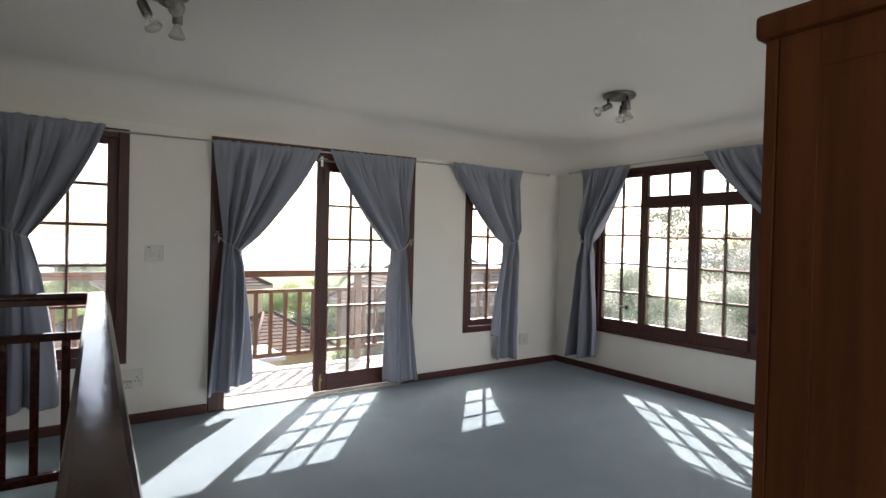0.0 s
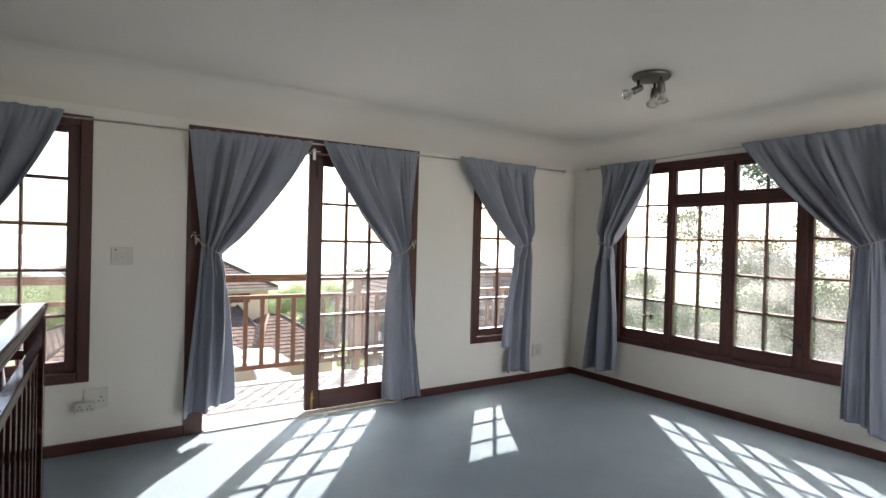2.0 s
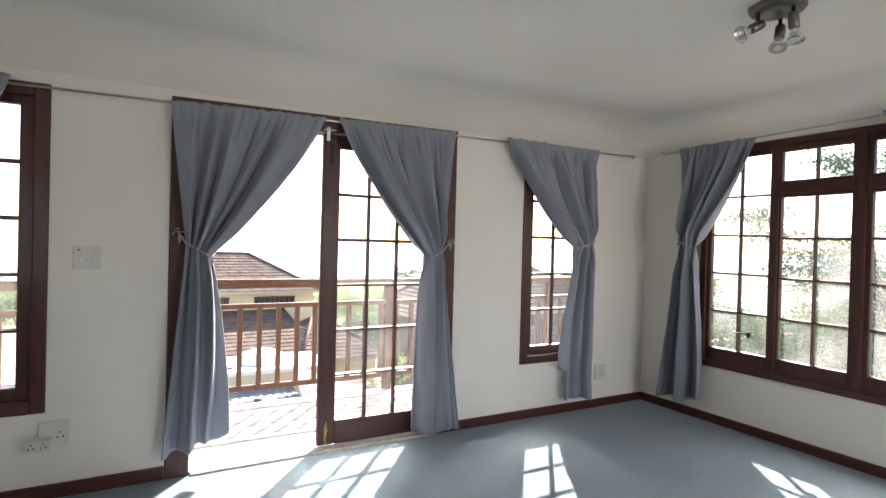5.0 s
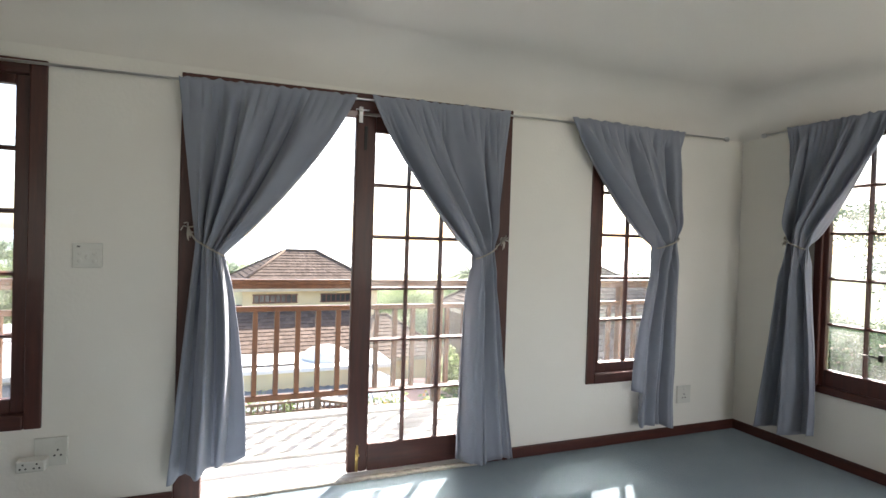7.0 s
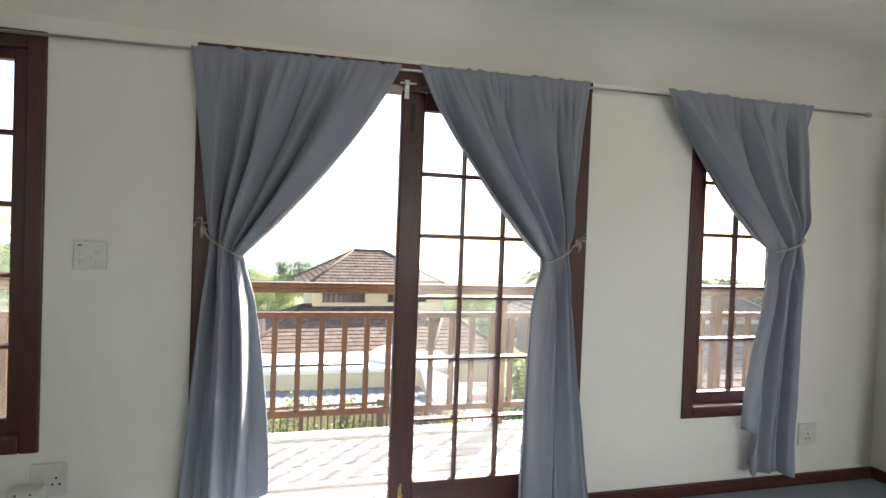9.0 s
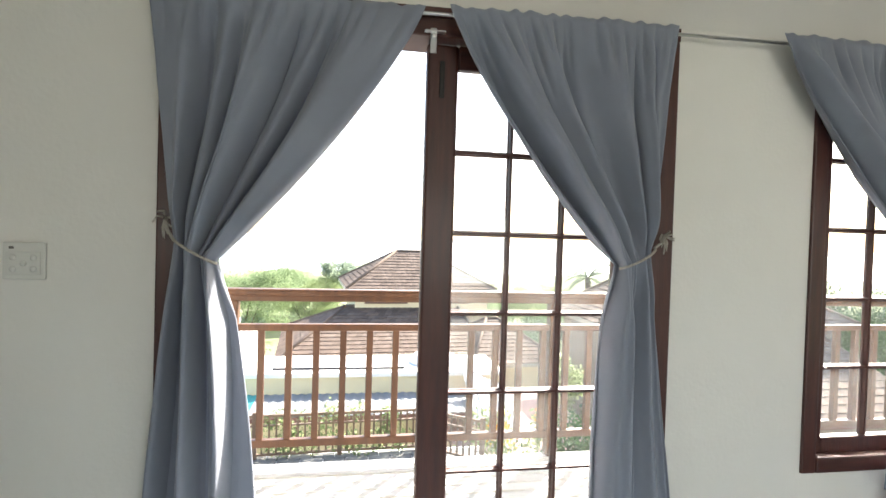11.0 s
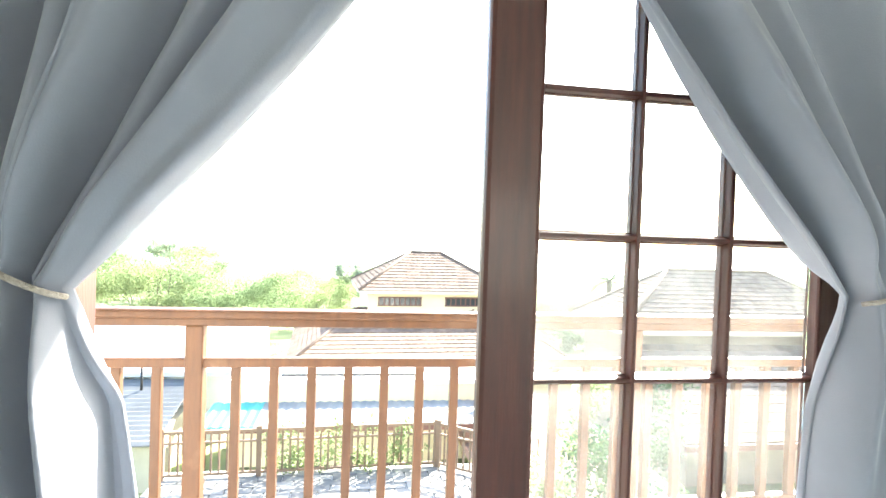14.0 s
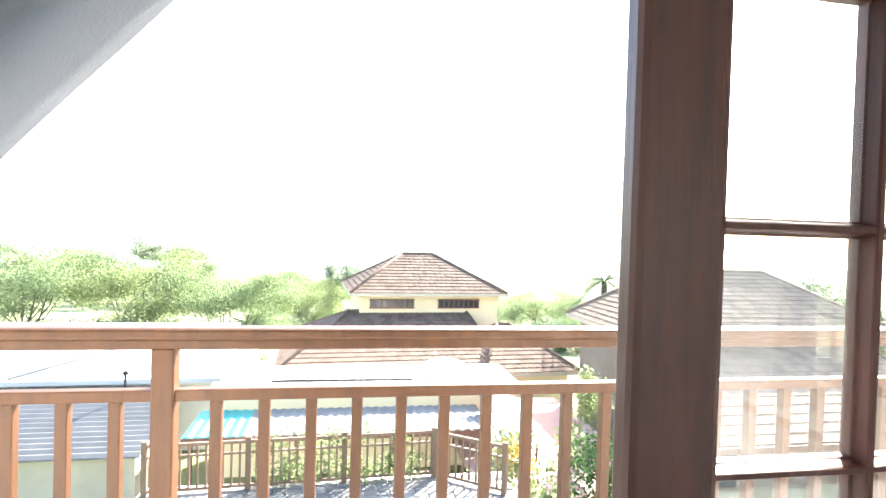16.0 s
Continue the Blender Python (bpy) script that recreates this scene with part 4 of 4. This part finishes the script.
for x in (-3.1, -0.4, 2.2, 4.85):
    part("post", box((x - 0.05, 18.25, -6.3), (x + 0.05, 18.35, -4.08)), FASCIA, sr)
part("fascia", box((-3.3, 18.16, -4.20), (5.0, 18.2, -4.06)), FASCIA, sr)

aw = sheet_roof("awning", "white ribbed awning over the side door of the annexe", (4.9, 19.9, -3.1), (6.4, 19.9, -3.75), (4.9, 17.9, -4.3), (6.4, 17.9, -4.4), 0.16, ((1.0, ROOFSHEET),), category="awning")
for x in (5.0, 6.3):
    part("post", tube([(x, 18.0, -4.42), (x, 18.0, -6.3)], 0.035, 8), FASCIA, aw, "", True)

wh = thing("white_house", (-9, 22, -7), "low building with a very pale metal roof", "house")
part("wall", box((-17, 22.6, -6.8), (-3.6, 32, -3.6)), WHITEWALL, wh)
hip_roof_pts = ((-17.4, 22.0, -3.55), (-3.2, 22.0, -3.45), (-17.4, 32.5, -3.3), (-4.6, 32.5, -3.3))
rb = bmesh.new()
vv = [rb.verts.new(p) for p in hip_roof_pts]
rb.faces.new((vv[0], vv[1], vv[3], vv[2]))
vb = [rb.verts.new(Vector(p) - Vector((0, 0, 0.15))) for p in hip_roof_pts]
for q in ((0, 1), (1, 3), (3, 2), (2, 0)):
    rb.faces.new((vv[q[0]], vv[q[1]], vb[q[1]], vb[q[0]]))
part("roof", rb, ROOFSHEET, wh, "very pale smooth roof sheet")
part("ridge", tube([(-9.5, 22.2, -3.45), (-6.2, 32.3, -3.25)], 0.05, 8), ZINC, wh, "", True)
sheet_roof("lean_to_roof", "pale blue-grey corrugated lean-to roof", (-11.5, 18.5, -4.6), (-11.5, 22.2, -3.75), (-4.4, 18.5, -4.6), (-4.4, 22.2, -3.75), 0.26, ((1.0, CORRUGATED),), thick=0.06)
sheds = thing("lean_to", (-8, 19.6, -7), "beige rendered lean-to wall", "outbuilding")
part("wall", box((-11.3, 18.8, -6.8), (-4.6, 22.2, -4.65)), BEIGE, sheds)

vp = thing("vent_pipe", (-5.85, 21.4, -3.94), "thin dark vent pipe standing on the corrugated roof", "vent pipe")
part("pipe", tube([(-5.85, 21.4, -4.1), (-5.85, 21.4, -3.15)], 0.04, 10), BLACKMETAL, vp, "", True)
part("cowl", lathe([(0.05, 0), (0.085, 0.02), (0.075, 0.09), (0.02, 0.13)], 12, pose(-5.85, 21.4, -3.16)), BLACKMETAL, vp, "", True)

rh = thing("house", (14, 22, -7), "grey house with dusty brown tiled roofs", "house")
part("wall", box((10.7, 21.2, -6.6), (21.0, 25.0, -1.75)), GREYWALL, rh)
hip_roof(rh, 10.2, 21.6, 20.6, 25.4, -1.7, 13.2, 17.6, 23.0, 0.35, 14, 0.32, TILES_G, 31)
part("wall", box((10.8, 17.6, -6.6), (20.6, 21.2, -4.3)), GREYWALL, rh)
lr = bmesh.new()
for f in (((10.3, 16.9, -4.3), (21.2, 16.9, -4.3), (20.6, 21.2, -2.3), (10.9, 21.2, -2.3)),):
    lr.faces.new([lr.verts.new(p) for p in f])
lroof = part("roof", lr, TILES_G, rh)
tile_plane((10.3, 16.9, -4.3), (21.2, 16.9, -4.3), (10.9, 21.2, -2.3), (20.6, 21.2, -2.3), 12, 0.32, lroof, TILES_G, 40)
part("gutter", box((10.25, 16.8, -4.5), (21.25, 16.9, -4.32)), FASCIA, rh)
part("window", box((11.4, 17.56, -5.8), (12.4, 17.64, -4.7)), DARKGLASS, rh)
part("wall_lamp", lathe([(0.08, 0), (0.14, 0.05), (0.12, 0.3), (0.03, 0.4)], 12, pose(10.62, 20.9, -3.0)), PLASTIC, rh, "white wall lantern")

# ---- lower terrace with its fence ----
tr = thing("terrace", (0.5, 11, -6.5), "lower terrace paved in small grey setts", "terrace", "", "structure")
part("slab", box((-2.9, 7.6, -6.4), (4.2, 14.5, -3.64)), WHITEWALL, tr)
sett = mesh_of(box((-0.235, -0.115, -0.05), (0.235, 0.115, 0), 0.008), "paver", PAVER)
rest = bmesh.new()
for j in range(28):
    for i in range(14):
        x, y = -2.65 + 0.49 * i + (0.245 if j % 2 else 0), 7.75 + 0.24 * j
        if x < 4.0:
            if j >= 8:
                piece("paver", sett, tr, pose(x, y, -3.6 + 0.004 * math.sin(i * 3.1 + j * 1.7)))
            else:
                add_box(rest, (x - 0.235, y - 0.115, -3.65), (x + 0.235, y + 0.115, -3.6))
tagged(part("pavers", rest, PAVER, tr), "", "", "", "stuff")


def fence(a, b, n_posts, label):
    a, b = Vector(a), Vector(b)
    run = (b - a).length
    m = pose(a.x, a.y, a.z, 0, 0, math.degrees(math.atan2(b.y - a.y, b.x - a.x)))
    ob = thing("fence", tuple(a), label, "fence", "terrace fence")
    for z0, z1 in ((0.90, 0.96), (0.70, 0.74), (0.06, 0.11)):
        part("rail", box((0, -0.03, z0), (run, 0.03, z1), 0.006, m), FENCEWOOD, ob)
    for k in range(n_posts):
        u = run * k / (n_posts - 1)
        part("post", box((u - 0.05, -0.05, 0), (u + 0.05, 0.05, 1.02), 0.008, m), FENCEWOOD, ob)
    me = mesh_of(box((-0.02, -0.015, 0.11), (0.02, 0.015, 0.90)), "slat", FENCEWOOD)
    n = int(run / 0.15)
    for k in range(1, n):
        piece("slat", me, ob, m @ pose(run * k / n, 0, 0))
    return ob


fence((-2.75, 14.05, -3.6), (2.7, 14.35, -3.6), 4, "dark timber terrace fence overgrown with a climber")
fence((2.75, 14.3, -3.6), (3.95, 13.4, -3.6), 2, "dark timber terrace fence at the steps")
setting("path", box((4.3, 8, -5.2), (9.2, 24, -4.95)), BRICKPAVE, "pinkish brick garden path", "path")


# ---- plants ----
def leaves_mesh(name, centres, per, spread, size, mat, seed, flat=1.0):
    """Many small leaves scattered round clump centres; one mesh."""
    rs = np.random.RandomState(seed)
    c = np.repeat(np.array(centres, dtype=float), per, axis=0)
    n = len(c)
    off = rs.normal(size=(n, 3)) * spread
    off[:, 2] *= flat
    p = c + off
    a = rs.normal(size=(n, 3))
    a /= np.linalg.norm(a, axis=1)[:, None]
    b = np.cross(a, rs.normal(size=(n, 3)))
    b /= np.linalg.norm(b, axis=1)[:, None]
    s = size * rs.uniform(0.6, 1.4, (n, 1))
    v = np.stack([p - a * s, p - b * s * 0.5, p + a * s, p + b * s * 0.5], axis=1).reshape(-1, 3)
    me = bpy.data.meshes.new(name)
    me.from_pydata(v.tolist(), [], np.arange(4 * n).reshape(-1, 4).tolist())
    me.materials.append(mat)
    return me


def tree(label, at, height, radius, mat, seed, leaf=0.07, pad=0.6, per=200, trunk=0.22, flat=0.55, fork=0.22, category="tree", gap=0.0):
    """A forking tree: limbs fan out of a low fork and split twice; flat pads of small leaves sit on the twig ends."""
    rnd = random.Random(seed)
    ob = thing("tree", at, label, category)
    base = Vector(at)
    bm = bmesh.new()
    knee = base + Vector((rnd.uniform(-0.2, 0.2), rnd.uniform(-0.2, 0.2), height * fork))
    tube([base, base.lerp(knee, 0.5) + Vector((0.08, 0.05, 0)), knee], [trunk, trunk * 0.85, trunk * 0.75], 9, bm)
    centres = []
    limbs = 7
    for k in range(limbs):
        ang = 2 * math.pi * (k + rnd.uniform(-0.3, 0.3)) / limbs
        reach = rnd.uniform(0.2, 0.65) * radius
        top = base + Vector((reach * math.cos(ang), reach * math.sin(ang), height * rnd.uniform(fork + 0.15, 0.78)))
        bow = knee.lerp(top, 0.5) + Vector((0.16 * reach * math.cos(ang), 0.16 * reach * math.sin(ang), -0.04 * height))
        tube([knee, bow, top], [trunk * 0.42, trunk * 0.3, trunk * 0.2], 7, bm, False)
        for j in range(4):
            a2 = ang + rnd.uniform(-1.1, 1.1)
            start = bow.lerp(top, rnd.uniform(0.35, 1.0))
            run = rnd.uniform(0.28, 0.55) * radius
            tip = start + Vector((run * math.cos(a2), run * math.sin(a2), height * rnd.uniform(0.02, 0.2)))
            tube([start, start.lerp(tip, 0.5) + Vector((0, 0, 0.03 * height)), tip], [trunk * 0.2, trunk * 0.13, trunk * 0.06], 5, bm, False)
            for i in range(3):
                a3 = a2 + rnd.uniform(-1.2, 1.2)
                s3 = start.lerp(tip, rnd.uniform(0.45, 1.0))
                r3 = rnd.uniform(0.12, 0.28) * radius
                end = s3 + Vector((r3 * math.cos(a3), r3 * math.sin(a3), height * rnd.uniform(0.0, 0.09)))
                tube([s3, end], [trunk * 0.07, trunk * 0.03], 4, bm, False)
                if rnd.random() >= gap:
                    centres.append(end)
                    centres.append(s3.lerp(end, 0.4) + Vector((rnd.gauss(0, 0.1), rnd.gauss(0, 0.1), rnd.uniform(-0.1, 0.25))) * radius * 0.25)
    part("trunk", bm, BARK, ob, "", True)
    cr = new("crown", leaves_mesh("crown", centres, per, pad, leaf, mat, seed, flat))
    cr.parent = ob
    cr.matrix_parent_inverse = ob.matrix_basis.inverted()
    return ob


def bush(label, at, size, mat, seed, leaf=0.06, n=26, per=60, name="bush"):
    rnd = random.Random(seed)
    x, y, z = at
    cs = [(x + rnd.gauss(0, 0.4) * size[0], y + rnd.gauss(0, 0.4) * size[1], z + rnd.uniform(0.1, 0.9) * size[2]) for _ in range(n)]
    ob = new(name, leaves_mesh(name, cs, per, min(size) * 0.16, leaf, mat, seed))
    return tagged(ob, label, "bush", "", "stuff" if name == "flowers" else "")


models = [tree("broad light-green tree below the house", (-22, 46, -7.6), 9.4, 5.6, LEAF_A, 1, 0.068, 0.66, 220, 0.16, fork=0.08),
          tree("broad yellow-green tree below the house", (-14.5, 47, -7.8), 9.0, 5.4, LEAF_C, 2, 0.068, 0.64, 220, 0.14, fork=0.06),
          tree("feathery green tree below the house", (-7.5, 45, -7.8), 7.6, 4.8, LEAF_A, 3, 0.065, 0.58, 210, 0.13, flat=0.55, fork=0.08)]
rnd = random.Random(9)
spots = [(-30, 44, 1.1, 0), (-27, 56, 1.2, 1), (-18, 60, 1.15, 2), (-9.5, 62, 0.9, 0), (-2.5, 55, 0.72, 1), (-3.0, 66, 0.95, 2), (2.0, 72, 0.9, 0), (-38, 60, 1.3, 2),
         (12.5, 52, 0.72, 2), (16, 48, 0.66, 0), (19.5, 52, 0.68, 1), (14, 62, 0.8, 2), (23, 46, 0.75, 0), (28, 42, 0.8, 2), (7, 78, 1.0, 1)]
for x, y, k, i in spots:
    copy_thing(models[i], pose(x, y, -6.0 - 2.5 * max(0.0, min(1.0, (y - 25) / 40)) - 0.3, 0, 0, rnd.uniform(0, 360)) @ Matrix.Diagonal((k, k, k * 0.95, 1)))
# Both skyline trees wear the leaf colour paled for haze.
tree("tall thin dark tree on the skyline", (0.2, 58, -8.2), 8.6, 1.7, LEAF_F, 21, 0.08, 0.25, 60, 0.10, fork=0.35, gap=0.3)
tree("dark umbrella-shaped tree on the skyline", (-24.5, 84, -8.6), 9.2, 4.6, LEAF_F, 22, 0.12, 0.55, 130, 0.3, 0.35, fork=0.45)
# Beyond the wide window.
tree("large dark-limbed tree close to the side window", (16.8, 4.2, -6), 11.2, 4.8, LEAF_G, 31, 0.048, 0.34, 330, 0.15, 0.35, fork=0.42, gap=0.3)
for k, (x, y, h) in enumerate(((24, 22, 4.6), (27, 17, 4.4), (22, 27.5, 4.6), (30, 24, 4.8), (25, 12.5, 4.0), (24, 8, 4.2), (21, 4, 4.4), (32, 30, 4.8), (24, 1, 5.0), (19.5, 8.2, 6.0), (18.5, 4.6, 6.2))):
    tree("rounded green tree in the gardens beside the house", (x, y, -6.2), h * 1.35, 3.9, (LEAF_B, LEAF_G, LEAF_G)[k % 3], 50 + k, 0.06, 0.5, 180, 0.12, fork=0.10)
setting("garden_wall", box((15, 11.0, -6.2), (20, 11.3, -1.45), 0.02), BRICKPAVE, "pinkish rendered garden wall", "wall")


def palm(at, h, seed):
    rnd = random.Random(seed)
    ob = thing("palm_tree", at, "grey-green palm tree beside the tiled house", "palm tree")
    x, y, z = at
    part("trunk", tube([(x, y, z), (x + 0.1, y, z + h * 0.5), (x, y, z + h)], [0.22, 0.17, 0.14], 10), BARK, ob, "", True)
    for k in range(30):
        # One feathered frond: a thin arched rib with narrow drooping leaflets on both sides.
        bm = bmesh.new()
        a, up = rnd.uniform(0, 6.28), rnd.uniform(-0.2, 1.25)
        length = rnd.uniform(1.5, 2.2)
        side = Vector((-math.sin(a), math.cos(a), 0))
        rib = [Vector((x + length * f * math.cos(a), y + length * f * math.sin(a), z + h + length * (up * f - 0.85 * f * f))) for f in [j / 16 for j in range(17)]]
        tube(rib, [0.018] * 6 + [0.012] * 11, 4, bm, False)
        for j in range(2, 17):
            along = (rib[j] - rib[j - 1]).normalized()
            reach = 0.42 * math.sin(math.pi * min(0.97, 0.12 + j / 17))
            for sg in (-1, 1):
                tip = rib[j] + side * sg * reach + along * reach * 0.6 - Vector((0, 0, reach * rnd.uniform(0.25, 0.6)))
                bm.faces.new([bm.verts.new(p) for p in (rib[j] - along * 0.022, rib[j] + along * 0.022, tip)])
        part("frond", bm, LEAF_D, ob)


bush("low scrub under the trees below the house", (-16, 41.5, -7.6), (15, 1.6, 3.0), LEAF_D, 71, 0.09, 200, 110)
bush("low scrub beyond the tiled house", (17, 43, -7.6), (9, 1.6, 2.8), LEAF_D, 72, 0.09, 120, 110)
palm((13.2, 28.0, -6.5), 6.0, 5)
rnd2 = random.Random(4)
cl = [(rnd2.uniform(-0.8, 2.3), 14.28 + rnd2.uniform(-0.1, 0.3), -3.6 + rnd2.uniform(0.05, 0.95)) for _ in range(40)]
tagged(new("climber", leaves_mesh("climber", cl, 60, 0.12, 0.045, LEAF_C, 6)), "yellow-green climber on the terrace fence", "climber")
bush("light green bush beside the terrace", (-3.4, 13.6, -6.0), (1.1, 1.4, 2.4), LEAF_C, 61, 0.06)
bush("orange-flowered garden bush by the path", (4.9, 15.6, -5.0), (1.0, 1.0, 1.9), LEAF_C, 62, 0.07)
bush("orange flowers on the garden bush", (5.1, 15.4, -4.2), (0.9, 0.8, 1.0), FLOWER, 63, 0.05, 10, 25, "flowers")
bush("tall dark green shrub against the grey house", (9.3, 16.6, -5.0), (0.8, 1.0, 3.4), LEAF_E, 67, 0.06, 40)
bush("yellow-green shrub against the grey house", (8.2, 18.4, -5.0), (0.8, 0.8, 2.6), LEAF_C, 68, 0.06, 30)
bush("dense green bush by the path", (6.9, 15.0, -5.9), (1.3, 1.4, 2.8), LEAF_B, 64, 0.07, 40)
bush("light green bush by the path", (6.0, 11.6, -5.9), (1.1, 1.3, 1.9), LEAF_A, 65, 0.06, 34)
bush("spiky light green bush by the path", (7.6, 12.2, -5.9), (1.2, 1.3, 2.2), LEAF_C, 66, 0.08, 34)
for k, (x, y) in enumerate(((4.75, 13.2), (5.3, 14.2))):
    pot = thing("plant_pot", (x, y, -4.95), "terracotta plant pot with a green plant", "plant pot", "path pots")
    part("pot", lathe([(0.16, 0), (0.24, 0.35), (0.27, 0.37), (0.27, 0.44), (0.23, 0.44), (0.2, 0.36)], 18, pose(x, y, -4.95)), TERRACOTTA, pot, "", True)
    pl = new("plant", leaves_mesh("plant", [(x, y, -4.3), (x + 0.1, y, -4.1), (x - 0.1, y + 0.1, -4.2)], 70, 0.14, 0.07, LEAF_A, 70 + k))
    pl.parent, pl.matrix_parent_inverse = pot, pot.matrix_basis.inverted()
    tagged(pl, "", "", "", "stuff")
